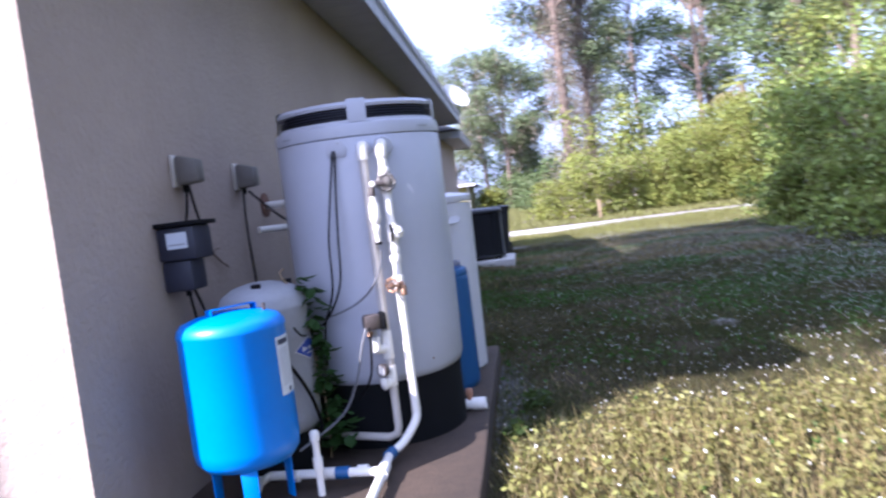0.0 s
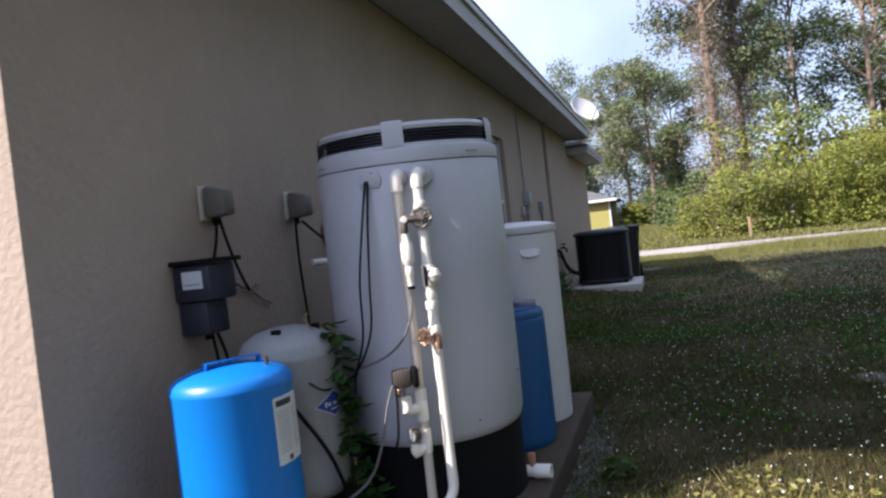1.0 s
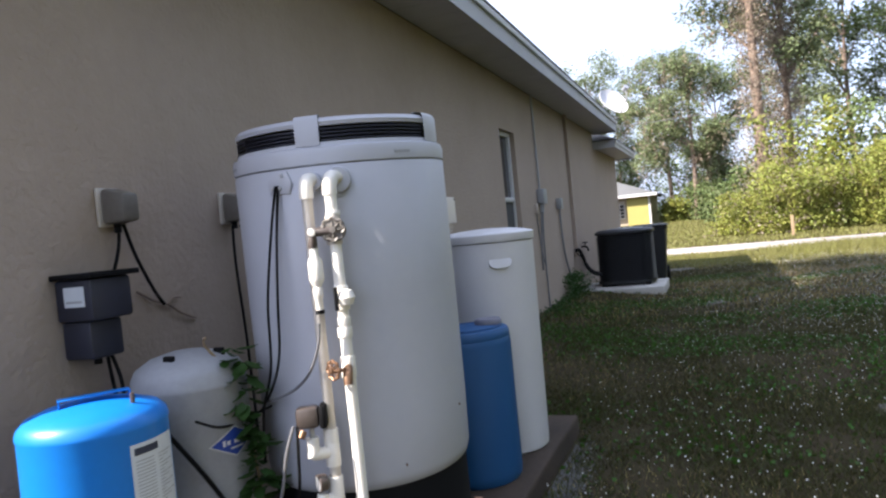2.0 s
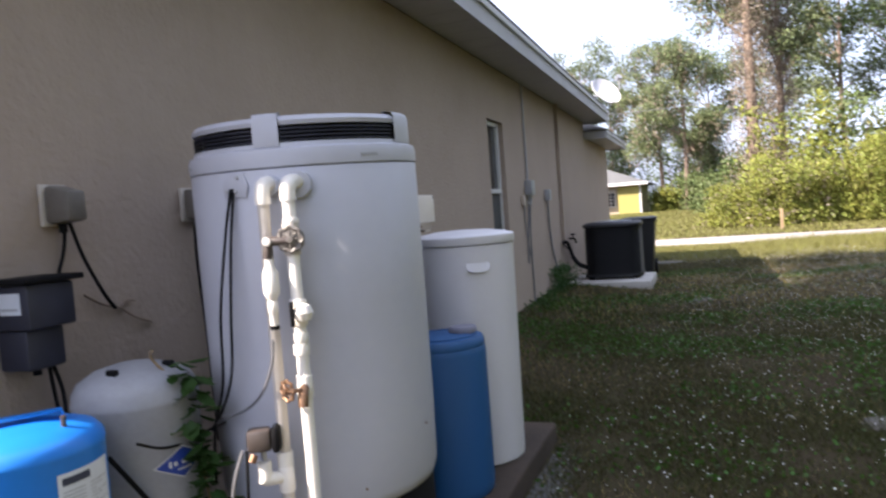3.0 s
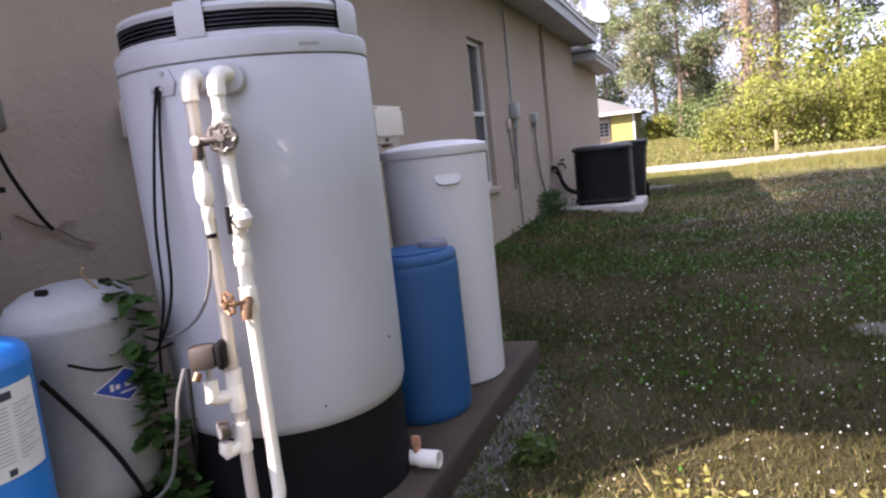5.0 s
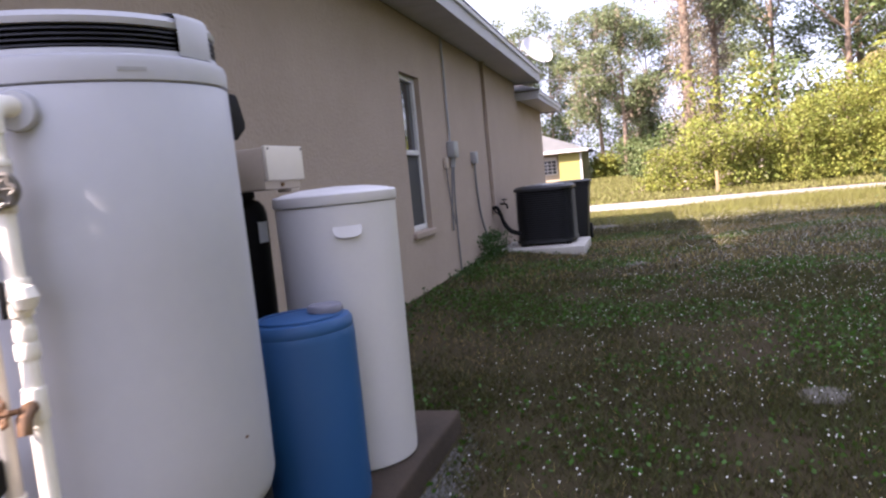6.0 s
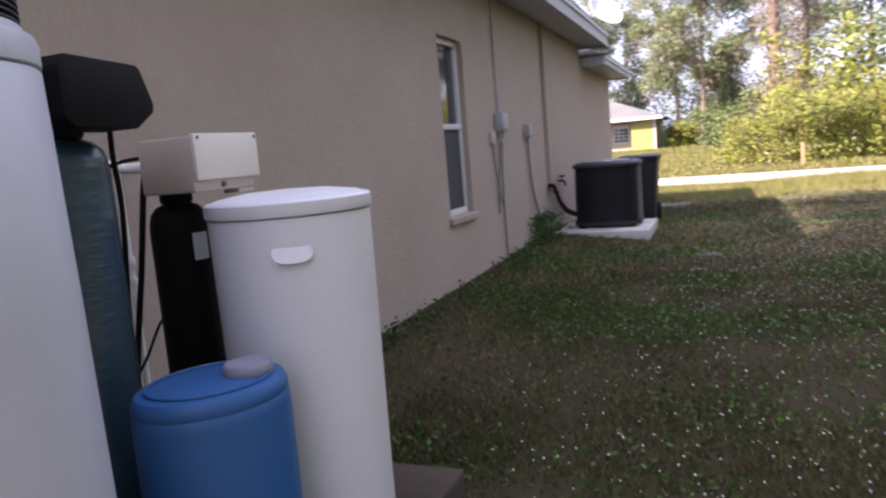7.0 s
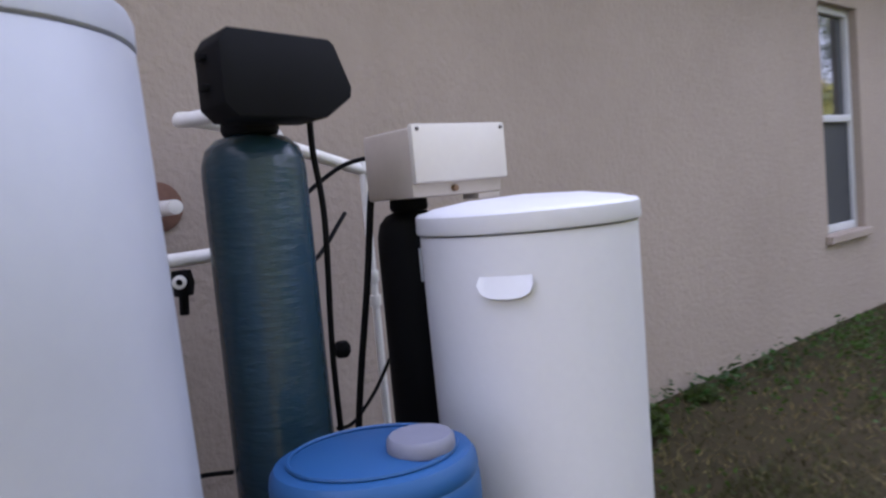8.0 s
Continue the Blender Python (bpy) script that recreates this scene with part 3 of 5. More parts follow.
    # foot: bends, runs forward over the slab
    foot = [(x + 0.006, y, 0.32), (x + 0.006, y, 0.265), (x - 0.006, y - 0.02, 0.225), (x - 0.05, y - 0.07, 0.170), (x - 0.095, y - 0.125, 0.15)]
    part("foot_bend", tube(foot, r, 14, smooth_steps=4), PVC, root)
    part("coupling", tube([(x - 0.085, y - 0.105, 0.152), (x - 0.098, y - 0.145, 0.148)], 0.0225, 14), BLUE_POLY, root, "blue pipe coupling")
    part("floor_pipe", tube([(x - 0.095, y - 0.125, 0.15), (x - 0.09, y - 0.30, 0.145), (x - 0.085, y - 0.74, 0.135)], r, 14), PVC, root)
    part("coupling", tube([(x - 0.092, y - 0.24, 0.147), (x - 0.089, y - 0.33, 0.144)], 0.0225, 14), PVC, root)

    root = thing("inlet_pipe", (PIPE1.x, PIPE1.y, 0.17), "dull white inlet pipe with a pressure switch and gauge", "pipe")
    x, y = PIPE1.x, PIPE1.y
    d = Vector((math.cos(radians(-75.5)), math.sin(radians(-75.5)), 0))
    w = TANK_TOP + d * 0.355
    part("elbow", tube([(w.x, w.y, 1.338), (x, y + 0.03, 1.338), (x, y + 0.008, 1.331), (x, y, 1.306), (x, y, 1.281)], 0.0212, 16, smooth_steps=4), PVC, root)
    part("pipe", tube([(x, y, 1.30), (x + 0.003, y, 0.22), (x - 0.005, y, 0.19), (x - 0.04, y + 0.01, 0.175), (0.41, 0.94, 0.17)], r * 0.95, 16), AGED_PVC, root)
    for z0, z1 in ((0.565, 0.605), (0.495, 0.565), (0.385, 0.465)):
        part("coupling", collar_at(None, x, y, z0, z1, 0.0222), PVC, root)
    p = Vector((x, y, 0.542)) + side * 0.05 + front * 0.03
    part("side_tee", tube([(x, y, 0.537), p, p + Vector((0, 0, 0.01)), p + Vector((0, 0, 0.05))], 0.018, 14, smooth_steps=3), PVC, root)
    # pressure switch: rounded brown cover with a dark end
    q = p + Vector((0, 0, 0.110))
    m = axes(q, (0.90, 0.43, 0), (0, 0, 1))
    part("switch_cover", box((-0.040, -0.030, -0.026), (0.026, 0.032, 0.028), 0.012, m=m), BROWN, root, "brown pressure switch cover")
    part("switch_end", box((0.027, -0.034, -0.029), (0.049, 0.036, 0.032), 0.010, m=m), BLACK, root, "black switch end")
    part("switch_stem", tube([p + Vector((0, 0, 0.045)), p + Vector((0, 0, 0.085))], 0.008, 10), STEEL, root)
    part("cable_gland", tube([m @ Vector((-0.02, -0.034, 0.02)), m @ Vector((-0.028, -0.052, 0.028))], 0.011, 10), BRONZE, root)
    # pressure gauge
    g = Vector((x, y, 0.447)) + side * 0.035 + front * 0.035
    part("gauge_tee", tube([(x, y, 0.41), g + Vector((0, 0, -0.05)), g + Vector((0, 0, -0.02))], 0.017, 12, smooth_steps=3), PVC, root)
    gm = Matrix.Translation(g + Vector((0, 0, 0.012))) @ (front * 0.5 + side * 0.85).to_track_quat("Z", "Y").to_matrix().to_4x4()
    gauge = part("gauge", lathe([(0, -0.012), (0.024, -0.012), (0.026, 0.0), (0.026, 0.012), (0.023, 0.014), (0, 0.012)], (0, 0, 0), 24, m=gm), BROWN, root, "dull brass pressure gauge")
    part("gauge_face", lathe([(0, 0.0135), (0.021, 0.0145)], (0, 0, 0), 20, m=gm), GREY_BOX, gauge)

    # low run between the blue tank and the outlet, with a blue coupling and an upright
    root = thing("low_pipe", (0.55, 0.57, 0.15), "white low pipe run with blue coupling and upright", "pipe")
    part("pipe", tube([(0.30, 0.45, 0.155), (0.32, 0.555, 0.15), (0.60, 0.530, 0.15), (0.757, 0.515, 0.148)], 0.0170, 14), PVC, root)
    part("coupling", tube([(0.580, 0.532, 0.15), (0.630, 0.528, 0.15)], 0.0225, 16), BLUE_POLY, root, "blue pipe coupling")
    for a, b in ((0.53, 0.575), (0.66, 0.70), (0.40, 0.44)):
        part("coupling", tube([(a, 0.534, 0.15), (b, 0.531, 0.15)], 0.0215, 14), PVC, root)
    part("upright", tube([(0.540, 0.46, 0.10), (0.540, 0.46, 0.335)], 0.013, 12), PVC, root)
    for z0, z1 in ((0.19, 0.24), (0.30, 0.33)):
        part("coupling", collar_at(None, 0.540, 0.46, z0, z1, 0.017), PVC, root)

    # pipe stub with a valve lying on the slab
    root = thing("pipe_stub", (1.03, 1.34, 0.10), "short white pipe stub with orange valve on the slab", "pipe")
    hollow = bmesh.new()
    m = Matrix.Translation((0.968, 1.335, 0.129)) @ Vector((1, -0.05, 0)).to_track_quat("Z", "Y").to_matrix().to_4x4()
    lathe([(0.019, 0.0), (0.024, 0.0), (0.024, 0.055), (0.029, 0.058), (0.029, 0.125), (0.022, 0.125), (0.022, 0.0)], (0, 0, 0), 24, bm=hollow, m=m)
    part("pipe", hollow, PVC, root)
    part("valve_stem", lathe([(0, 0.14), (0.012, 0.14), (0.012, 0.170), (0, 0.17)], (1.018, 1.332, 0), 12), COPPER, root)
    part("valve_handle", box((1.002, 1.324, 0.168), (1.034, 1.340, 0.205), 0.006), COPPER, root, "faded orange valve handle")


pipework()


def cable(name, pts, r, mat, label):
    ob = part(name, tube(pts, r, 8, smooth_steps=8), mat)
    return tagged(ob, label, "cable")


cable("cable", [(0.646, 0.837, 1.333), (0.626, 0.823, 1.208), (0.59, 0.817, 0.988), (0.578, 0.815, 0.788), (0.528, 0.825, 0.648), (0.508, 0.835, 0.488)], 0.0042, BLACK, "thin black cable hanging down the white tank")
cable("cable", [(0.656, 0.835, 1.333), (0.644, 0.82, 1.188), (0.63, 0.81, 0.988), (0.618, 0.807, 0.828), (0.578, 0.815, 0.728), (0.518, 0.825, 0.648)], 0.0042, BLACK, "thin black cable hanging down the white tank")
cable("cable", [(0.806, 0.74, 0.923), (0.793, 0.745, 0.858), (0.743, 0.765, 0.778), (0.668, 0.795, 0.723), (0.578, 0.82, 0.688), (0.528, 0.845, 0.678)], 0.0045, GREY_WIRE, "grey cable from the injector to the wall")
cable("cable", [(0.723, 0.685, 0.643), (0.698, 0.675, 0.568), (0.658, 0.685, 0.438), (0.578, 0.705, 0.308), (0.418, 0.635, 0.208)], 0.0048, GREY_WIRE, "grey cable from the pressure switch")
cable("cable", [(0.735, 0.685, 0.643), (0.733, 0.68, 0.558), (0.713, 0.695, 0.448), (0.638, 0.765, 0.348)], 0.0045, BLACK, "black cable from the pressure switch")


def pressure_tank(place, r, z0, z1, name, mat, label, legs, dome=0.062):
    x, y = place
    root = thing(name, (x, y, 0.10), label, "tank")
    zs = z1 - dome
    prof = [(0, z0), (r * 0.55, z0 + 0.004), (r * 0.85, z0 + 0.018), (r * 0.97, z0 + 0.045), (r, z0 + 0.08), (r, zs - 0.012), (r * 1.012, zs - 0.006), (r * 1.012, zs + 0.002), (r, zs + 0.008),
            (r * 0.985, zs + 0.29 * dome), (r * 0.90, zs + 0.55 * dome), (r * 0.65, zs + 0.81 * dome), (r * 0.3, zs + 0.96 * dome), (0, zs + dome)]
    body = part("body", lathe(prof, (x, y, 0), 72), mat, root)
    if legs:
        for k in range(3):
            a = radians(legs + 120 * k)
            c, s = math.cos(a), math.sin(a)
            m = axes((x + r * 0.78 * c, y + r * 0.78 * s, 0.10), (-s, c, 0), (0, 0, 1))
            part("leg", prism([(-0.022, 0), (0.022, 0), (0.028, z0 - 0.05), (-0.028, z0 - 0.05)], m, 0.006, 0.002), mat, root)
    else:
        part("base", lathe([(r * 0.80, 0.10), (r * 0.86, 0.10), (r * 0.86, z0 + 0.03), (r * 0.80, z0 + 0.03)], (x, y, 0), 48), BLACK_BASE, root, "black base ring")
    return root, body


BT = (0.331, 0.374)
blue, blue_body = pressure_tank(BT, 0.179, 0.268, 0.803, "pressure_tank", BLUE_PAINT, "bright blue steel pressure tank on legs", -70)
# bent handle strap and valve stem on the dome
m = axes((BT[0] + 0.01, BT[1], 0.787), (0.62, 0.78, 0), (-0.78, 0.62, 0))
hb = box((-0.085, -0.020, 0.028), (0.085, 0.020, 0.031), 0.0015, m=m)
box((-0.085, -0.020, -0.02), (-0.081, 0.020, 0.028), bm=hb, m=m)
box((0.081, -0.020, -0.02), (0.085, 0.020, 0.028), bm=hb, m=m)
part("handle", hb, BLUE_PAINT, blue)
part("air_valve", tube([(BT[0] + 0.115, BT[1] + 0.02, 0.763), (BT[0] + 0.118, BT[1] + 0.018, 0.815)], 0.006, 8), BROWN, blue)
part("drain_elbow", tube([(BT[0], BT[1], 0.33), (BT[0], BT[1], 0.19), (BT[0] - 0.01, BT[1] + 0.03, 0.155), (BT[0] - 0.03, BT[1] + 0.13, 0.155)], 0.018, 12, smooth_steps=3), PVC, blue)


def wrapped(parent, place, r, a0, a1, z0, z1, mat, name, label="", out=0.0015):
    bm = lathe([(r + out, z0), (r + out, z1)], (place[0], place[1], 0), 14, start=a0, sweep=a1 - a0)
    return part(name, bm, mat, parent, label)


lab = wrapped(blue, BT, 0.179, -19, 32, 0.505, 0.702, LABEL, "paper_label", "pale printed paper label")
wrapped(blue, BT, 0.179, -16, 7, 0.674, 0.692, INK, "print_bar", out=0.0026)
for k in range(15):
    for a0, a1 in ((-15.5, 2), (6.5, 27 - 7 * (k % 3))):
        wrapped(blue, BT, 0.179, a0, a1, 0.658 - 0.0085 * k, 0.6605 - 0.0085 * k, GREY_BOX, "print_bar", out=0.0024)
wrapped(blue, BT, 0.179, -5, 1, 0.511, 0.526, INK, "print_bar", out=0.0026)

WT = (0.300, 0.775)
white, white_body = pressure_tank(WT, 0.172, 0.24, 0.860, "pressure_tank", DULL_WHITE, "weathered white pressure tank with a blue diamond", 0, 0.105)
# diamond emblem with a pale bar
az = radians(-9)


def on_side(du, z, out):
    a = az + du / 0.172
    return Vector((WT[0] + (0.172 + out) * math.cos(a), WT[1] + (0.172 + out) * math.sin(a), z))


def side_patch(outline, z, out, mat, name, parent, label=""):
    bm = bmesh.new()
    rows = [(bm.verts.new(on_side(u, z + lo, out)), bm.verts.new(on_side(u, z + hi, out))) for u, lo, hi in outline]
    for (a, b), (c, d) in zip(rows, rows[1:]):
        bm.faces.new((a, c, d, b))
    return part(name, bm, mat, parent, label)


diamond = [(-0.080 + 0.16 * i / 12, -0.042 * (1 - abs(i - 6) / 6) - 0.0005, 0.042 * (1 - abs(i - 6) / 6) + 0.0005) for i in range(13)]
side_patch([(u * 1.08, lo * 1.1, hi * 1.1) for u, lo, hi in diamond], 0.582, 0.0018, POLY_WHITE, "emblem_border", white)
side_patch(diamond, 0.582, 0.0026, LOGO_BLUE, "emblem", white, "blue diamond emblem")
for u0, u1, lo, hi in ((-0.045, -0.036, -0.008, 0.010), (-0.031, 0.045, -0.006, 0.006), (-0.02, 0.03, -0.021, -0.016)):
    side_patch([(u0, lo, hi), ((u0 + u1) / 2, lo, hi), (u1, lo, hi)], 0.582, 0.0034, POLY_WHITE, "emblem_bar", white)
for u, v in ((0.02, -0.10), (0.10, 0.03)):
    part("top_lug", box((WT[0] + u - 0.018, WT[1] + v - 0.008, 0.833), (WT[0] + u + 0.018, WT[1] + v + 0.008, 0.857), 0.004), BLACK, white, "black top lug")
cable("hose", [(0.482, 0.575, 0.688), (0.472, 0.675, 0.643), (0.467, 0.775, 0.628), (0.482, 0.875, 0.638), (0.512, 0.935, 0.648)], 0.004, BLACK, "black hose slung round the white pressure tank")
cable("hose", [(0.382, 0.575, 0.648), (0.452, 0.645, 0.488), (0.482, 0.695, 0.368), (0.482, 0.735, 0.248), (0.442, 0.695, 0.128)], 0.007, BLACK, "dark hose lying against the white pressure tank")


# ---- softener group ----
BR = (0.843, 2.268)


def brine_tank():
    x, y = BR
    root = thing("brine_tank", (x, y, 0.10), "white plastic brine tank with a domed lid", "tank")
    part("body", lathe([(0, 0.10), (0.205, 0.10), (0.214, 0.108), (0.216, 0.13), (0.226, 1.04), (0.226, 1.074), (0.20, 1.074)], (x, y, 0), 72), POLY_WHITE, root)
    part("lid", lathe([(0.215, 1.078), (0.231, 1.078), (0.233, 1.082), (0.232, 1.113), (0.226, 1.119), (0.212, 1.121), (0.195, 1.127), (0.12, 1.138), (0, 1.143)], (x, y, 0), 72), POLY_WHITE, root, "shallow domed lid")
    a = radians(-58)
    bm = bmesh.new()
    n = 16
    rows = []
    for i in range(n + 1):
        t = -1 + 2 * i / n
        u = 0.050 * t
        th = a + u / 0.225
        for_z = -0.026 * math.sqrt(max(0, 1 - abs(t) ** 3.0))
        top = bm.verts.new((x + 0.2262 * math.cos(th), y + 0.2262 * math.sin(th), 1.000))
        low = bm.verts.new((x + 0.240 * math.cos(th), y + 0.240 * math.sin(th), 0.986 + for_z))
        back = bm.verts.new((x + 0.2245 * math.cos(th), y + 0.2245 * math.sin(th), 0.980 + for_z))
        rows.append((top, low, back))
    for (a0, b0, c0), (a1, b1, c1) in zip(rows, rows[1:]):
        bm.faces.new((a0, b0, b1, a1))
        bm.faces.new((b0, c0, c1, b1))
    part("handle_lip", bm, POLY_WHITE, root, "moulded white hand grip")


def barrel():
    c = Vector((0.878, 1.815, 0))
    root = thing("chemical_barrel", (c.x, c.y, 0.10), "small blue plastic barrel with a grey cap", "barrel")
    m = Matrix.Translation(c) @ Matrix.Rotation(radians(62), 4, "Z") @ Matrix.Diagonal((1.20, 1.04, 1, 1))
    r = 0.150
    part("body", lathe([(0, 0.10), (r * 0.93, 0.10), (r * 0.985, 0.115), (r, 0.14), (r, 0.667), (r * 0.99, 0.687), (r * 0.975, 0.692), (r * 0.99, 0.699), (r * 0.975, 0.717), (r * 0.93, 0.729), (r * 0.6, 0.74), (0, 0.743)], (0, 0, 0), 64, m=m), BLUE_POLY, root)
    ring = [m @ Vector((r * 0.80 * math.cos(k * math.pi / 24), r * 0.80 * math.sin(k * math.pi / 24), 0.7365)) for k in range(49)]
    part("rim_bead", tube(ring, 0.004, 6), BLUE_POLY, root)
    p = Vector((0.945, 1.868, 0))
    cap = lathe([(0, 0.737), (0.056, 0.737), (0.058, 0.742), (0.057, 0.758), (0.052, 0.764), (0.02, 0.762), (0, 0.761)], p, 40)
    part("screw_cap", cap, CAP_GREY, root, "grey ribbed screw cap")


def vessel(place, r, z1, name, mat, label):
    x, y = place
    root = thing(name, (x, y, 0.10), label, "filter tank")
    part("foot", lathe([(0, 0.10), (r * 1.04, 0.10), (r * 1.04, 0.19), (r, 0.20), (0, 0.20)], (x, y, 0), 40), BLACK, root, "black foot ring")
    z = z1
    part("vessel", lathe([(r * 0.985, 0.18), (r, 0.24), (r, z - 0.085), (r * 0.985, z - 0.060), (r * 0.90, z - 0.030), (r * 0.70, z - 0.010), (r * 0.42, z), (r * 0.42, z + 0.03), (0, z + 0.03)], (x, y, 0), 48), mat, root)
    part("neck", lathe([(0, z + 0.0), (r * 0.52, z + 0.0), (r * 0.56, z + 0.01), (r * 0.50, z + 0.055), (0, z + 0.055)], (x, y, 0), 30), BLACK, root, "black threaded neck")
    return root


def softeners():
    x, y = 0.501, 1.832
    root = vessel((x, y), 0.106, 1.315, "softener_vessel", TEAL, "dark teal fibreglass softener vessel with a black head")
    m = axes((0.556, 1.816, -0.006), (0, 1, 0), (0, 0, 1))
    head = part("head_cover", prism([(-0.106, 1.360), (-0.106, 1.468), (-0.088, 1.494), (0.118, 1.484), (0.130, 1.474), (0.162, 1.392), (0.158, 1.372), (0.100, 1.332), (-0.082, 1.335)], m, 0.118, 0.003), BLACK, root, "black faceted control cover")
    for z in (1.455, 1.40):
        part("side_clip", box((-0.118, z - 0.01, 0.03), (-0.104, z + 0.002, 0.06), 0.002, m=m), BLACK, head)
    x, y = 0.463, 2.248
    root = vessel((x, y), 0.086, 1.125, "filter_vessel", BLACK, "black filter vessel with a beige control head")
    wrapped(root, (x, y), 0.086, -28, 6, 0.955, 1.035, LABEL, "paper_label", "small grey paper label", out=0.002)
    m = axes((0.586, 2.140, -0.012), (0.045, 1, 0), (0, 0, 1))
    f = m
    body = part("control_box", box((0.0, 1.166, -0.15), (0.262, 1.322, 0.045), 0.007, m=f), BEIGE, root, "beige control box")
    part("front_cover", box((-0.002, 1.198, 0.046), (0.268, 1.328, 0.064), 0.005, m=f), CREAM, body, "cream front cover")
    part("knob", lathe([(0, 0), (0.008, 0), (0.007, 0.01), (0, 0.011)], (0.115, 1.182, 0.045), 12, m=f), BRONZE, body)
    for u in (0.012, 0.255):
        part("screw", lathe([(0, 0), (0.005, 0), (0.004, 0.003), (0, 0.003)], (u, 1.317, 0.064), 8, m=f), BROWN, body)
    part("head_bracket", box((0.19, 1.152, -0.02), (0.258, 1.165, 0.04), 0.002, m=f), BEIGE, body)


brine_tank()
barrel()
softeners()


def back_pipes():
    root = thing("softener_pipe", (0.2, 2.04, 1.2), "white pipework between the softener and wall", "pipe")
    part("pipe", tube([(0.42, 1.84, 1.375), (0.28, 1.78, 1.375), (0.23, 1.8, 1.385), (0.2, 1.9, 1.375), (0.2, 1.96, 1.36)], 0.017, 12, smooth_steps=3), PVC, root)
    part("pipe", tube([(0.34, 1.97, 1.33), (0.22, 2.04, 1.325), (0.2, 2.14, 1.295), (0.2, 2.3, 1.245), (0.28, 2.32, 1.24), (0.4, 2.28, 1.235)], 0.017, 12, smooth_steps=3), PVC, root)
    part("pipe", tube([(0.2, 2.295, 1.24), (0.2, 2.295, 0.1)], 0.011, 12), PVC, root)
    for z in (0.86, 1.24, 0.93):
        part("coupling", collar_at(None, 0.20, 2.295, z, z + 0.03, 0.016), PVC, root)
    part("pipe", tube([(0.06, 1.49, 1.06), (0.2, 1.7, 1.06), (0.24, 1.84, 1.065), (0.4, 1.87, 1.08)], 0.017, 12, smooth_steps=3), PVC, root)
    part("valve", lathe([(0, -0.03), (0.022, -0.03), (0.028, 0), (0.022, 0.03), (0, 0.03)], (0.2, 1.76, 1.005), 16), BLACK, root, "black pipe valve")
    part("valve_knob", lathe([(0.008, 0), (0.016, 0), (0.016, 0.012), (0.008, 0.014)], (0, 0, 0), 16, m=Matrix.Translation((0.225, 1.745, 1.01)) @ Vector((0.9, -0.4, 0)).to_track_quat("Z", "Y").to_matrix().to_4x4()), PVC, root)
    part("drain_knob", lathe([(0, -0.02), (0.014, -0.02), (0.022, -0.008), (0.022, 0.008), (0.014, 0.02), (0, 0.02)], (0.33, 2.095, 0.79), 14), BLACK, root, "small black knob")
    part("valve_tail", tube([(0.2, 1.76, 0.98), (0.19, 1.76, 0.93)], 0.012, 8), BLACK, root)
    root = thing("wall_tap", (0, 1.78, 1.17), "rusty round wall plate with a white pipe cap", "tap")
    part("wall_plate", lathe([(0, 0.0), (0.066, 0.0), (0.066, 0.006), (0.055, 0.010), (0, 0.010)], (0, 0, 0), 20, m=axes((0.001, 1.785, 1.19), (0, 1, 0), (0, 0, 1))), RUST, root)
    part("cap", lathe([(0, 0.0), (0.018, 0.0), (0.020, 0.02), (0.018, 0.16), (0, 0.165)], (0, 0, 0), 16, m=axes((0.011, 1.775, 1.185), (0, 1, 0), (0, 0, 1))), PVC, root)


back_pipes()
K = "thin black cable behind the softener tanks"
cable("cable", [(0.44, 2.19, 1.265), (0.34, 2.14, 1.25), (0.28, 2.04, 1.17), (0.3, 1.97, 1.1)], 0.006, BLACK, K)
cable("cable", [(0.44, 2.19, 1.285), (0.42, 2.17, 1.18), (0.39, 2.15, 0.95), (0.35, 2.11, 0.6), (0.32, 2.07, 0.105)], 0.009, BLACK, "black drain hose hanging behind the tanks")
cable("cable", [(0.56, 1.94, 1.35), (0.55, 1.945, 1.27), (0.535, 1.965, 1.12), (0.5, 1.97, 0.8), (0.48, 1.99, 0.45), (0.47, 2.01, 0.12)], 0.007, BLACK, K)
cable("cable", [(0.3, 1.99, 0.98), (0.27, 2.09, 1.03), (0.24, 2.18, 1.11), (0.22, 2.21, 1.13)], 0.006, BLACK, K)
cable("cable", [(0.4, 2.02, 0.62), (0.34, 2.1, 0.6), (0.33, 2.18, 0.66), (0.34, 2.24, 0.75), (0.39, 2.25, 0.8)], 0.005, BLACK, K)
cable("cable", [(0.46, 1.73, 0.62), (0.38, 1.66, 0.6), (0.34, 1.64, 0.5), (0.38, 1.68, 0.38), (0.44, 1.73, 0.3)], 0.005, BLACK, K)


# ---- on the wall ----
def outlet_box(y, z, label):
    root = thing("outlet_box", (0.0, y, z), label, "outlet box")
    part("back_plate", box((0.002, y - 0.048, z - 0.064), (0.016, y + 0.046, z + 0.064), 0.004), AGED_PVC, root, "pale back plate")
    cover = box((0.017, y - 0.042, z - 0.058), (0.108, y + 0.042, z + 0.060), 0.014)
    for v in cover.verts:
        if v.co.x > 0.06:
            v.co.y = y + (v.co.y - y) * 0.86
            v.co.z = z + (v.co.z - z) * 0.80 - 0.006
    part("bubble_cover", cover, SMOKED, root, "smoky weather cover")
    part("cable_gland", tube([(0.03, y + 0.01, z - 0.055), (0.03, y + 0.01, z - 0.085)], 0.012, 10), BLACK, root)


outlet_box(0.815, 1.335, "weathered outlet box with bubble cover on stucco")
outlet_box(1.435, 1.330, "weathered outlet box with bubble cover on stucco")


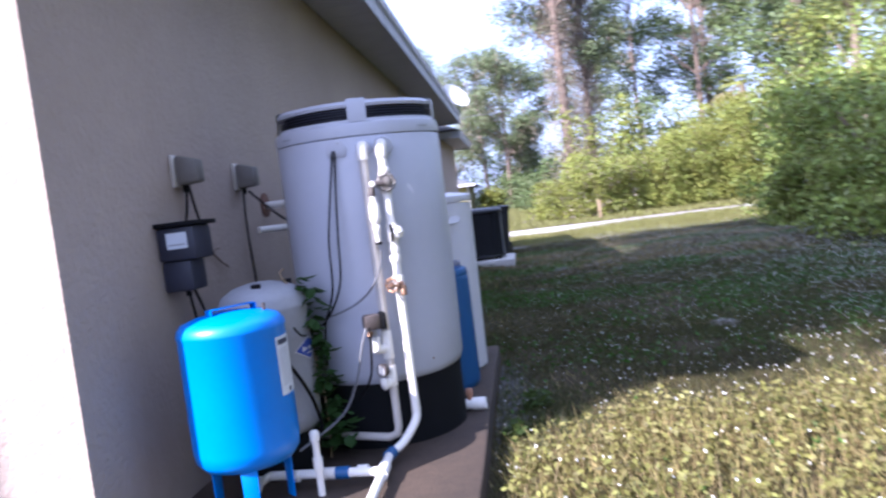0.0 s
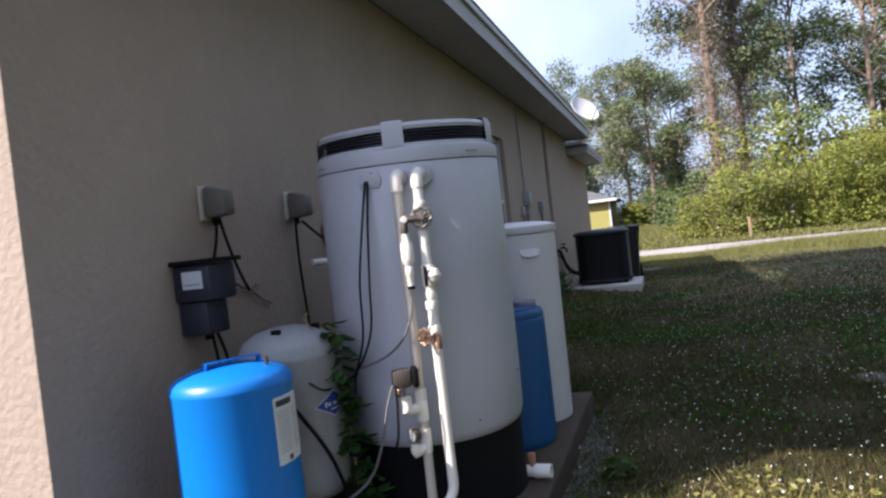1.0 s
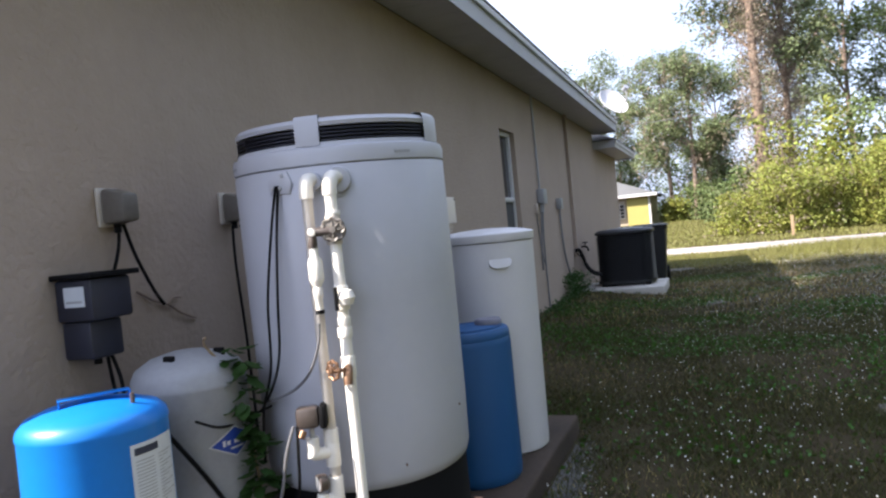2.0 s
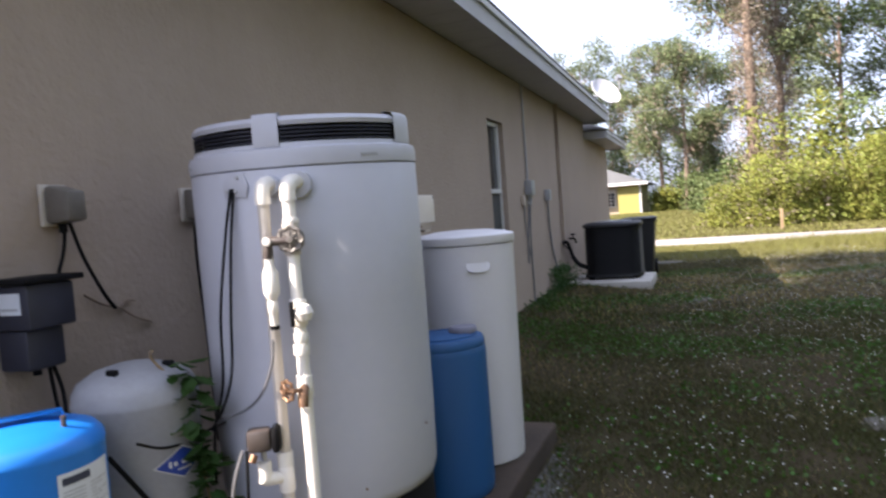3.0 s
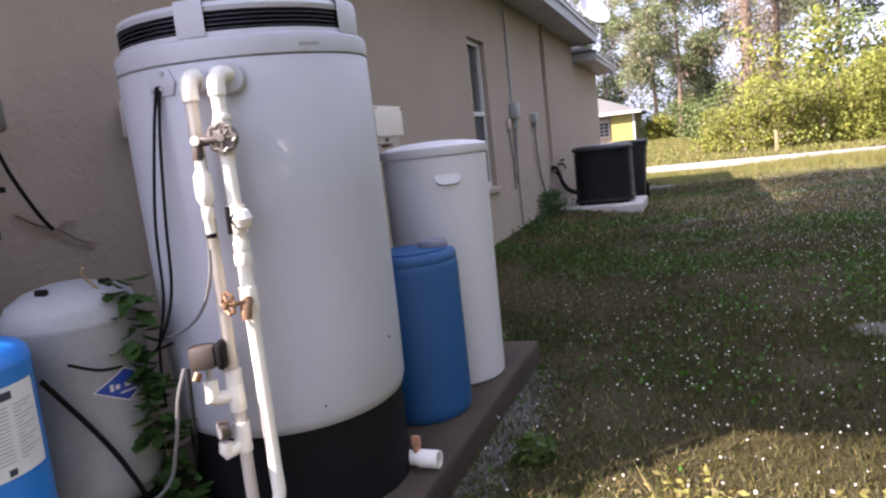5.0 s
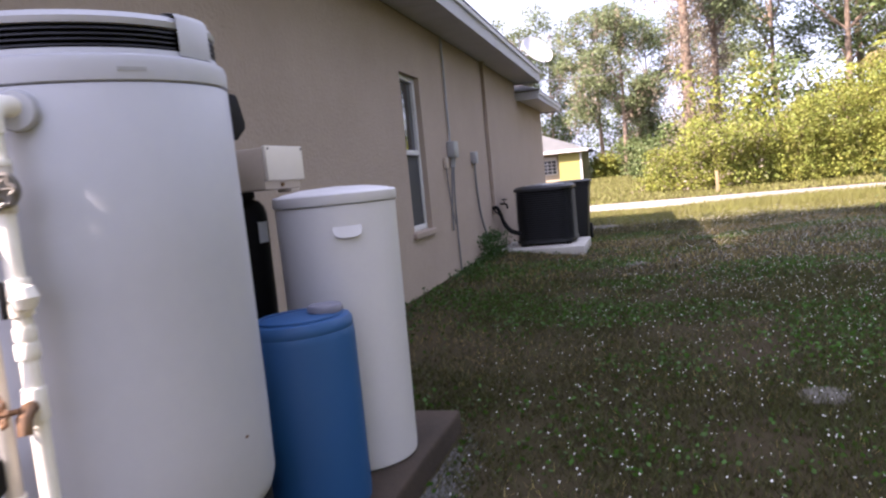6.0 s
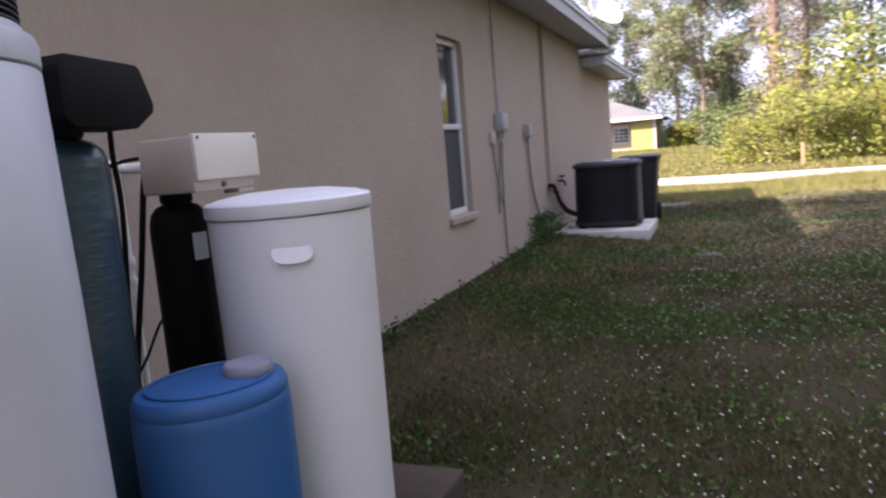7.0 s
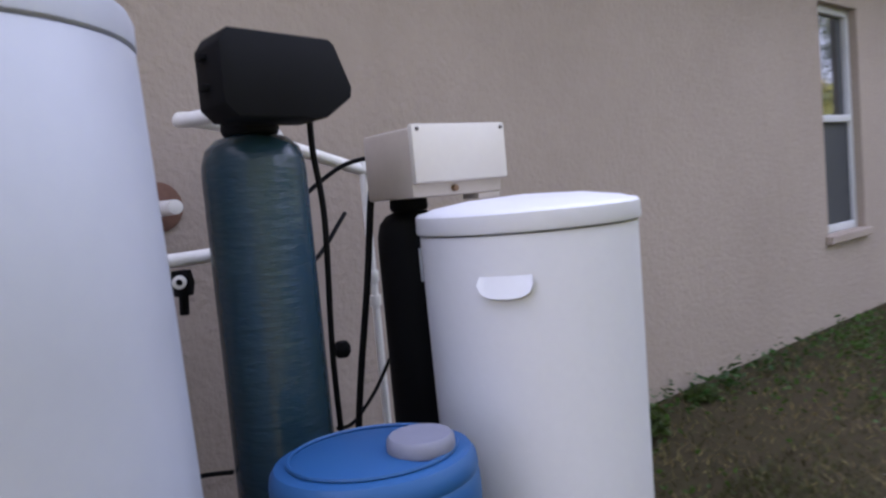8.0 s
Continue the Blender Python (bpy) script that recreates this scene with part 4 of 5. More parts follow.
def controller():
    root = thing("pump_controller", (0.0, 0.54, 0.87), "dark pump controller box with a white label", "control box")
    part("housing", box((0.003, 0.578, 0.985), (0.150, 0.735, 1.112), 0.010), NAVY, root)
    part("hood", box((0.003, 0.562, 1.113), (0.165, 0.760, 1.130), 0.004), BLACK, root, "black overhanging hood")
    part("lower_housing", box((0.003, 0.590, 0.868), (0.118, 0.715, 0.984), 0.010), NAVY, root)
    part("label", box((0.042, 0.5755, 1.030), (0.122, 0.577, 1.090)), LABEL, root, "white paper label", smooth=0)
    part("print_bar", box((0.050, 0.5745, 1.042), (0.112, 0.5753, 1.048)), GREY_BOX, root, smooth=0)
    part("cable_gland", tube([(0.06, 0.66, 0.875), (0.06, 0.66, 0.845)], 0.012, 10), BLACK, root)


controller()
cable("cable", [(0.03, 0.83, 1.278), (0.025, 0.82, 1.188), (0.02, 0.765, 1.038), (0.025, 0.73, 0.888), (0.05, 0.73, 0.688)], 0.006, BLACK, "black cable running down the stucco wall")
cable("cable", [(0.03, 0.85, 1.278), (0.03, 0.89, 1.168), (0.025, 0.96, 1.048), (0.02, 1.01, 0.988)], 0.006, BLACK, "black cable running down the stucco wall")
cable("cable", [(0.03, 1.43, 1.258), (0.02, 1.44, 1.088), (0.02, 1.46, 0.788), (0.02, 1.47, 0.388)], 0.006, BLACK, "black cable running down the stucco wall")
cable("cable", [(0.05, 1.45, 1.258), (0.1, 1.5, 1.188), (0.16, 1.58, 1.108), (0.2, 1.67, 1.068)], 0.006, BLACK, "black cable running down the stucco wall")
cable("cable", [(0.06, 0.695, 1.028), (0.05, 0.71, 0.908), (0.08, 0.72, 0.788), (0.12, 0.69, 0.688)], 0.006, BLACK, "black cable from the pump controller")


root = thing("dry_tendril", (0.004, 1.03, 0.97), "dry brown vine tendril clinging to the stucco", "plant")
part("stem", tube([(0.008, 0.90, 1.045), (0.012, 0.97, 1.005), (0.008, 1.04, 0.985), (0.012, 1.10, 0.945), (0.008, 1.18, 0.915)], 0.0040, 6, smooth_steps=3), BARK, root)
part("stem", tube([(0.010, 1.04, 0.985), (0.010, 1.07, 1.005), (0.008, 1.11, 1.00)], 0.0028, 6, smooth_steps=2), BARK, root)


def electric():
    root = thing("meter_box", (0.0, 7.22, 1.355), "small grey electrical box with conduit on stucco", "electrical box")
    part("housing", box((0.002, 7.13, 1.365), (0.085, 7.31, 1.535), 0.008), GREY_BOX, root)
    part("conduit", tube([(0.02, 7.22, 1.535), (0.02, 7.22, 2.655)], 0.012, 8), GREY_BOX, root)
    part("gland", tube([(0.04, 7.18, 1.365), (0.03, 7.18, 1.265)], 0.016, 8), GREY_BOX, root)
    part("gland", tube([(0.04, 7.26, 1.365), (0.03, 7.25, 1.265)], 0.016, 8), GREY_BOX, root)
    cable("cable", [(0.03, 7.18, 1.275), (0.02, 7.14, 1.045), (0.02, 7.06, 0.795), (0.02, 7.04, 0.595)], 0.010, GREY_WIRE, "grey cable hanging from the electrical box")
    cable("cable", [(0.03, 7.25, 1.275), (0.02, 7.22, 0.995), (0.02, 7.2, 0.545), (0.02, 7.22, 0.065)], 0.010, GREY_WIRE, "grey cable hanging from the electrical box")
    root = thing("junction_box", (0.0, 6.97, 1.25), "small pale junction box on the stucco wall", "junction box")
    part("housing", box((0.002, 6.94, 1.25), (0.04, 7.01, 1.36), 0.005), BEIGE, root)
    cable("cable", [(0.02, 6.975, 1.25), (0.02, 7, 1.02), (0.02, 7.09, 0.79), (0.02, 7.16, 0.65)], 0.007, GREY_WIRE, "thin cable from the junction box")
    root = thing("disconnect_box", (0.0, 8.25, 1.31), "narrow grey disconnect box on the stucco wall", "electrical box")
    part("housing", box((0.002, 8.2, 1.3), (0.07, 8.31, 1.44), 0.006), GREY_BOX, root)
    cable("cable", [(0.03, 8.25, 1.3), (0.03, 8.26, 0.99), (0.03, 8.38, 0.64), (0.05, 8.58, 0.34), (0.08, 8.73, 0.1)], 0.014, GREY_WIRE, "dark conduit whip running to the ground")
    root = thing("downpipe", (0.0, 9.25, 0.6), "wall-coloured line cover running up the stucco", "pipe")
    part("cover", box((0.003, 9.205, 0.62), (0.05, 9.29, 2.655), 0.006), STUCCO, root, smooth=0)
    root = thing("wall_spigot", (0.0, 9.8, 0.68), "dark garden spigot on the stucco wall", "tap")
    part("body", tube([(0.0, 9.8, 0.72), (0.06, 9.8, 0.72), (0.09, 9.8, 0.7), (0.10, 9.8, 0.65)], 0.014, 8, smooth_steps=2), BLACK, root)
    hand_wheel((0.06, 9.8, 0.78), (0, -0.13, 1.1), 0.035, root, BLACK)
    part("stem", tube([(0.06, 9.8, 0.72), (0.06, 9.8, 0.78)], 0.007, 6), BLACK, root)
    cable("line_set", [(0.02, 9.14, 0.7), (0.08, 9.14, 0.7), (0.12, 9.16, 0.6), (0.16, 9.18, 0.46), (0.24, 9.2, 0.36), (0.36, 9.22, 0.32)], 0.024, BLACK, "black insulated refrigerant line into the unit")
    cable("cable", [(0.02, 9.18, 0.68), (0.12, 9.24, 0.55), (0.22, 9.26, 0.4), (0.36, 9.26, 0.34)], 0.009, BLACK, "thin black cable into the cooling unit")


electric()


# ---- cooling unit, bin, dish ----
def round_square(half, r, z, c, n=6):
    pts = []
    for k, (sx, sy) in enumerate(((1, 1), (-1, 1), (-1, -1), (1, -1))):
        for i in range(n + 1):
            a = math.pi / 2 * (k + i / n)
            pts.append((c[0] + sx * (half - r) + r * math.cos(a), c[1] + sy * (half - r) + r * math.sin(a), z))
    return pts


def loft(loops, bm=None, cap=True):
    bm = bm or bmesh.new()
    rows = [[bm.verts.new(p) for p in l] for l in loops]
    for a, b in zip(rows, rows[1:]):
        for i in range(len(a)):
            j = (i + 1) % len(a)
            bm.faces.new((a[i], a[j], b[j], b[i]))
    if cap:
        bm.faces.new(rows[0][::-1])
        bm.faces.new(rows[-1])
    return bm


def cooling_unit():
    tagged(part("unit_pad", box((0.06, 9.02, 0.0), (1.20, 10.2, 0.13), 0.012), PALE_CONCRETE), "pale concrete pad under the cooling unit", "slab", kind="structure")
    c = (0.66, 9.72)
    root = thing("cooling_unit", (c[0], c[1], 0.13), "dark grey outdoor air conditioning unit", "air conditioner")
    h, r = 0.395, 0.21
    for sx, sy in ((-1, -1), (1, -1), (1, 1), (-1, 1)):
        part("foot", box((c[0] + sx * 0.3 - 0.04, c[1] + sy * 0.3 - 0.04, 0.13), (c[0] + sx * 0.3 + 0.04, c[1] + sy * 0.3 + 0.04, 0.17), 0.005), BLACK, root)
    part("base_pan", loft([round_square(h + 0.008, r, 0.165, c), round_square(h + 0.008, r, 0.205, c)]), AC_PAINT, root)
    part("coil_core", loft([round_square(h - 0.02, r, 0.205, c), round_square(h - 0.02, r, 0.87, c)]), BLACK, root, "black coil behind the louvres")
    for k in range(22):
        z = 0.212 + 0.0295 * k
        slat = loft([round_square(h - 0.018, r, z + 0.020, c), round_square(h, r, z + 0.004, c), round_square(h, r, z, c), round_square(h - 0.018, r, z + 0.012, c)], cap=False)
        part("louvre", slat, AC_PAINT, root, "pressed steel louvre" if k == 0 else "")
    for sx, sy in ((-1, -1), (1, -1), (1, 1), (-1, 1)):
        part("corner_post", box((c[0] + sx * (h - 0.092) - 0.018, c[1] + sy * (h - 0.092) - 0.018, 0.20), (c[0] + sx * (h - 0.092) + 0.018, c[1] + sy * (h - 0.092) + 0.018, 0.87), 0.006), AC_PAINT, root)
    part("top_cover", loft([round_square(h + 0.010, r, 0.87, c), round_square(h + 0.012, r, 0.905, c), round_square(h - 0.02, r - 0.01, 0.932, c), round_square(h - 0.09, r - 0.03, 0.942, c), round_square(h - 0.11, r - 0.03, 0.91, c)], cap=False), AC_PAINT, root)
    part("fan_well", lathe([(0.0, 0.87), (0.33, 0.87)], (*c, 0), 32), BLACK, root)
    grille = bmesh.new()
    for rr in (0.06, 0.11, 0.16, 0.21, 0.26):
        tube([(c[0] + rr * math.cos(a), c[1] + rr * math.sin(a), 0.955 - 0.05 * rr) for a in (2 * math.pi * i / 36 for i in range(37))], 0.004, 5, bm=grille)
    for i in range(12):
        a = 2 * math.pi * i / 12
        tube([(c[0] + 0.04 * math.cos(a), c[1] + 0.04 * math.sin(a), 0.958), (c[0] + 0.28 * math.cos(a), c[1] + 0.28 * math.sin(a), 0.938)], 0.004, 5, bm=grille)
    part("fan_grille", grille, STEEL, root, "round wire fan grille")
    part("fan_hub", lathe([(0, 0.87), (0.07, 0.87), (0.06, 0.93), (0, 0.95)], (*c, 0), 20), AC_PAINT, root)


def wheeled_bin():
    c = (0.90, 11.15)
    z0 = float(ground_z(np.array(c[0]), np.array(c[1])))
    root = thing("wheeled_bin", (c[0], c[1], z0), "black wheeled rubbish bin behind the cooling unit", "bin")

    def rect(hx, hy, z):
        return [(c[0] + sx * hx, c[1] + sy * hy, z) for sx, sy in ((1, 1), (-1, 1), (-1, -1), (1, -1))]
    body = loft([rect(0.20, 0.22, z0 + 0.05), rect(0.265, 0.29, 0.86), rect(0.285, 0.31, 0.865), rect(0.285, 0.31, 0.90)])
    bmesh.ops.bevel(body, geom=list(body.edges), offset=0.015, segments=2, affect="EDGES")
    part("body", body, BIN_PLASTIC, root)
    lid = loft([rect(0.30, 0.33, 0.902), rect(0.30, 0.33, 0.925), rect(0.22, 0.25, 0.945)])
    bmesh.ops.bevel(lid, geom=list(lid.edges), offset=0.012, segments=2, affect="EDGES")
    part("lid", lid, BIN_PLASTIC, root)
    part("handle", tube([(c[0] - 0.2, c[1] + 0.34, 0.87), (c[0] + 0.2, c[1] + 0.34, 0.87)], 0.016, 8), BIN_PLASTIC, root)
    for s in (-1, 1):
        m = axes((c[0] + s * 0.235, c[1] + 0.25, z0 + 0.125), (0, 1, 0), (0, 0, 1))
        part("wheel", lathe([(0, -0.02), (0.10, -0.02), (0.125, -0.015), (0.125, 0.015), (0.10, 0.02), (0, 0.02)], (0, 0, 0), 24, m=m), BLACK, root)


def dish():
    root = thing("satellite_dish", (0.05, 12.2, 2.93), "white satellite dish on the roof edge", "satellite dish")
    d = Vector((0.62, -0.55, 0.55)).normalized()
    m = Matrix.Translation((0.36, 12.3, 3.17)) @ d.to_track_quat("Z", "Y").to_matrix().to_4x4()
    part("reflector", lathe([(0, 0.0), (0.13, 0.010), (0.22, 0.036), (0.29, 0.066), (0.293, 0.058), (0.22, 0.024), (0.13, -0.004), (0, -0.014)], (0, 0, 0), 40, m=m), POLY_WHITE, root)
    part("mast", tube([(0.05, 12.2, 2.93), (0.06, 12.22, 3.10), (0.33, 12.32, 3.155)], 0.022, 10), STEEL, root)
    part("feed_arm", tube([m @ Vector((0, -0.29, 0.06)), m @ Vector((0, -0.20, 0.34)), m @ Vector((0, -0.06, 0.42))], 0.014, 8), STEEL, root)
    part("feed_horn", lathe([(0, -0.05), (0.04, -0.05), (0.05, 0.04), (0, 0.04)], (0, -0.05, 0.42), 14, m=m), STEEL, root)
    part("foot_plate", box((-0.02, 12.12, 2.915), (0.12, 12.28, 2.945), 0.004), STEEL, root)


cooling_unit()
wheeled_bin()
dish()


# ---- neighbouring house, roadside ----
def neighbour():
    x1, y0, zb, ze = -2.83, 60.0, 0.05, 2.60
    root = thing("neighbour_house", (-8, 64, zb), "low yellow house with grey hip roof and white trim", "house")
    part("wall", box((-15, y0 + 1.2, zb), (x1 - 1.75, y0 + 11, ze), 0), TAN_WALL, root, "tan recessed front wall", smooth=0)
    part("wall", box((x1 - 1.75, y0, zb), (x1, y0 + 11, ze)), YELLOW_WALL, root, "yellow stucco wall", smooth=0)
    bm = loft([[(-15.6, y0 - 0.6, ze), (x1 + 0.7, y0 - 0.6, ze), (x1 + 0.7, y0 + 11.5, ze), (-15.6, y0 + 11.5, ze)], [(-15.6, y0 - 0.6, ze + 0.06), (x1 + 0.7, y0 - 0.6, ze + 0.06), (x1 + 0.7, y0 + 11.5, ze + 0.06), (-15.6, y0 + 11.5, ze + 0.06)],
               [(-10, y0 + 5.2, ze + 2.3), (x1 - 5.0, y0 + 5.2, ze + 2.3), (x1 - 5.0, y0 + 5.7, ze + 2.3), (-10, y0 + 5.7, ze + 2.3)]])
    part("roof", bm, GREY_ROOF, root, "grey shingle hip roof", smooth=0)
    part("fascia", box((-15.6, y0 - 0.64, ze - 0.12), (x1 + 0.74, y0 - 0.601, ze + 0.10)), POLY_WHITE, root, "white fascia", smooth=0)
    part("corner_post", box((x1 - 0.02, y0 - 0.05, zb), (x1 + 0.12, y0 - 0.002, ze - 0.005)), POLY_WHITE, root, smooth=0)
    win = part("window", box((x1 - 3.30, y0 + 1.10, zb + 0.7), (x1 - 2.05, y0 + 1.198, ze - 0.35)), POLY_WHITE, root, "white grid window", smooth=0)
    for i in range(3):
        for j in range(4):
            a, b = x1 - 3.22 + i * 0.38, zb + 0.78 + j * 0.29
            part("pane", box((a, y0 + 1.08, b), (a + 0.33, y0 + 1.097, b + 0.24)), GLASS, win, smooth=0)


neighbour()
gz = lambda x, y: float(ground_z(np.array(float(x)), np.array(float(y))))
post = part("roadside_post", box((4.42, 26.3, gz(4.4, 26.3)), (4.52, 26.4, gz(4.4, 26.3) + 0.75), 0.01), WOOD)
tagged(post, "short weathered wooden post beside the road", "post")
tagged(part("overhead_cable", tube([(-30, 42, 7.6), (-3, 42, 6.3), (14, 42, 7.0), (40, 42, 9.5)], 0.018, 6, smooth_steps=6), GREY_WIRE), "thin overhead cable strung across the trees", "cable")


def stone(x, y, sx, sy, h, label):
    bm = bmesh.new()
    bmesh.ops.create_icosphere(bm, subdivisions=3, radius=1)
    for v in bm.verts:
        v.co *= 1 + 0.12 * noise.noise(v.co * 1.7 + Vector((x, y, 0)))
        v.co = Vector((x + v.co.x * sx, y + v.co.y * sy, gz(x, y) + v.co.z * h))
    tagged(part("stone", bm, SANDY), label, "stone")


stone(1.85, 7.9, 0.15, 0.13, 0.02, "flat pale stone sunk in the lawn")
stone(2.685, 3.19, 0.11, 0.13, 0.015, "flat pale stone sunk in the lawn")
stone(1.15, 14.2, 0.4, 0.4, 0.03, "flat pale concrete cover in the lawn")
stone(1.03, 1.72, 0.022, 0.012, 0.012, "small pale stone chip by the slab")


# ---- plants ----
def blob_points(blobs, n, inner=0.35):
    """Points spread over and a little inside lumpy rounded masses: (x, y, z, rx, ry, rz)."""
    w = np.array([b[3] * b[4] + b[3] * b[5] + b[4] * b[5] for b in blobs])
    out = []
    for b, k in zip(blobs, (n * w / w.sum()).astype(int)):
        d = rs.normal(size=(k, 3))
        d /= np.linalg.norm(d, axis=1, keepdims=True)
        lump = 1 + 0.16 * np.sin(5 * d[:, 0] + b[0]) * np.sin(4 * d[:, 1] + b[1]) + 0.14 * np.sin(7 * d[:, 2] + 3 * d[:, 0] + b[2])
        rad = lump * (1 - inner * rs.uniform(0, 1, k) ** 1.6)
        out.append(np.array(b[:3]) + d * rad[:, None] * np.array(b[3:]))
    return np.vstack(out)


def clumped(points, k, spread):
    """k points round each point."""
    return np.repeat(points, k, axis=0) + rs.normal(size=(len(points) * k, 3)) * spread


def foliage(name, pts, size, mat, parent=None, label="", aspect=0.55, droop=0.0):
    v, f = leaves(pts, size, aspect=aspect, droop=droop)
    return finish(name, mesh_from(name, v, f), mat, parent, label, smooth=0)


def shrub(name, x, y, r, h, n, size, mat, label, group, extra=None):
    z = gz(x, y)
    root = thing(name, (x, y, z), label, "shrub", group)
    blobs = [(x, y, z + h * 0.30, r * 0.95, r * 0.95, h * 0.42), (x, y, z + h * 0.1, r * 1.05, r * 1.05, h * 0.22)]
    for _ in range(16):
        a, q = rs.uniform(0, 6.28), rs.uniform(0.3, 1.0)
        hh = rs.uniform(0.12, 0.95)
        blobs.append((x + r * q * math.cos(a), y + r * q * math.sin(a), z + h * hh, r * rs.uniform(0.18, 0.42), r * rs.uniform(0.18, 0.42), h * rs.uniform(0.08, 0.20)))
    p = clumped(blob_points(blobs, n // 5), 5, size * 0.9)
    p = p[p[:, 2] > z + 0.02]
    foliage("leaves", p, size, mat, root)
    if extra:
        foliage("leaves", clumped(blob_points(blobs, n // 30, 0.1), 3, size), size, extra, root, "browned dry leaves")
    bm = bmesh.new()
    for _ in range(5):
        a = rs.uniform(0, 6.28)
        tube([(x, y, z - 0.1), (x + 0.3 * r * math.cos(a), y + 0.3 * r * math.sin(a), z + h * 0.4), (x + 0.6 * r * math.cos(a), y + 0.6 * r * math.sin(a), z + h * 0.75)], [0.05, 0.035, 0.015], 6, bm=bm)
    part("stem", bm, BARK, root)
    return root


def tree(name, x, y, h, trunk, crown_from, spread, n, size, mat, label, group="", vine=None, moss=False, lean=0.0):
    z = gz(x, y)
    root = thing(name, (x, y, z), label, "tree", group)
    bend = rs.uniform(-1, 1, 4)
    axis = [Vector((x + lean * t + 0.25 * bend[0] * math.sin(3 * t), y + 0.25 * bend[1] * math.sin(2.5 * t), z - 0.2 + (h * 0.96) * t)) for t in np.linspace(0, 1, 9)]
    bm = tube(axis, [trunk * (1 - 0.85 * t) for t in np.linspace(0, 1, 9)], 9)
    blobs = []
    k = max(9, int(h * (1 - crown_from) * 2.2))
    for i in range(k):
        t = crown_from + (1 - crown_from) * (i + rs.uniform(0, 1)) / k
        a = rs.uniform(0, 6.28)
        base = axis[min(int(t * 8), 8)]
        reach = spread * (1.05 - 0.55 * abs((t - crown_from) / (1 - crown_from) - 0.35)) * rs.uniform(0.35, 1.0)
        tip = Vector((base.x + reach * math.cos(a), base.y + reach * math.sin(a), z + h * t + reach * rs.uniform(0.1, 0.35)))
        mid = (base + tip) / 2 + Vector((0, 0, -0.08 * reach))
        tube([base + Vector((0, 0, -0.3)), mid, tip], [trunk * 0.28, trunk * 0.18, trunk * 0.06], 5, bm=bm)
        q = rs.uniform(0.24, 0.46) * spread
        blobs.append((tip.x, tip.y, tip.z, q, q, q * rs.uniform(0.40, 0.7)))
        if rs.uniform() < 0.6:
            blobs.append((mid.x, mid.y, mid.z + 0.2, q * 0.7, q * 0.7, q * 0.4))
    part("trunk", bm, BARK, root)
    foliage("crown", clumped(blob_points(blobs, n // 4, 0.75), 6, size * 0.9), size, mat, root, aspect=0.40)
    if vine:
        ts = rs.uniform(0.0, 1.0, 1500)
        a = rs.uniform(0, 6.28, 1500)
        rad = trunk + rs.uniform(0.02, 1.0, 1500) ** 1.5 * (1.05 - 0.5 * ts) * (0.8 + 0.4 * np.sin(9 * ts + 2 * a))
        c = np.array([axis[int(t * 6.4)] for t in ts])
        pts = np.c_[c[:, 0] + rad * np.cos(a), c[:, 1] + rad * np.sin(a), z + ts * h * 0.80]
        foliage("vine_cover", clumped(pts, 9, 0.17), 0.115, vine, root, "dry climbing vine over the trunk", droop=0.5)
    if moss:
        src = blob_points(blobs, 260, 0.6)
        down = np.vstack([src + [0, 0, -0.22 * k] + rs.normal(size=src.shape) * 0.10 for k in range(7)])
        foliage("hanging_moss", down, 0.30, MOSS, root, "grey-brown hanging moss", aspect=0.28, droop=1.6)
    return root


PINE_LABEL = "tall pine with bare trunk and open green crown"
for x, y, h, tr, cf, sp, n, mat, moss in (
        (-13, 66, 13.5, 0.20, 0.36, 3.8, 7800, PINE, False), (-8.5, 70, 15.5, 0.24, 0.40, 4.0, 8400, PINE, False), (-6.4, 76, 14.5, 0.20, 0.30, 3.6, 7200, VINE_DARK, True),
        (-1.2, 66, 13.8, 0.22, 0.38, 3.5, 8400, PINE, True), (0.9, 58, 13.2, 0.22, 0.34, 3.3, 9000, PINE, True), (2.9, 63, 12.0, 0.20, 0.30, 2.8, 6600, VINE_DARK, True),
        (7.5, 55, 15.0, 0.22, 0.45, 2.9, 5400, PINE, False), (10.2, 47, 15.0, 0.22, 0.40, 2.8, 6000, PINE, False), (12.6, 42, 15.5, 0.24, 0.38, 3.2, 7200, VINE_DARK, False),
        (15.5, 50, 17.0, 0.26, 0.40, 3.3, 6600, PINE, True), (17.0, 38, 16.0, 0.24, 0.35, 3.2, 7200, VINE_DARK, False), (20.5, 44, 18.0, 0.26, 0.35, 3.6, 7200, PINE, False),
        (22.5, 36, 16.0, 0.25, 0.30, 3.4, 7200, VINE_DARK, False), (27.0, 40, 18.0, 0.28, 0.30, 3.8, 7200, PINE, True), (14.2, 31, 14.0, 0.22, 0.40, 2.8, 7200, VINE_DARK, False),
        (11.3, 20.0, 11.0, 0.18, 0.42, 2.3, 7200, VINE, False), (14.0, 15.5, 11.5, 0.18, 0.35, 2.6, 7200, VINE, False)):
    tree("pine_tree", x, y, h, tr, cf, sp, n, 0.26 if y > 30 else 0.16, mat, "tall pine hung with grey-brown moss" if moss else PINE_LABEL, "trees beyond the road", moss=moss)
tree("vine_tree", 4.5, 37.5, 19.0, 0.36, 0.55, 3.6, 7200, 0.24, PINE, "tall tree wrapped in dry brown climbing vines", vine=DRY_VINE, moss=True)
tree("vine_tree", 6.0, 40.0, 16.0, 0.26, 0.50, 2.6, 5400, 0.24, PINE, "tall tree wrapped in dry brown climbing vines", vine=DRY_VINE)
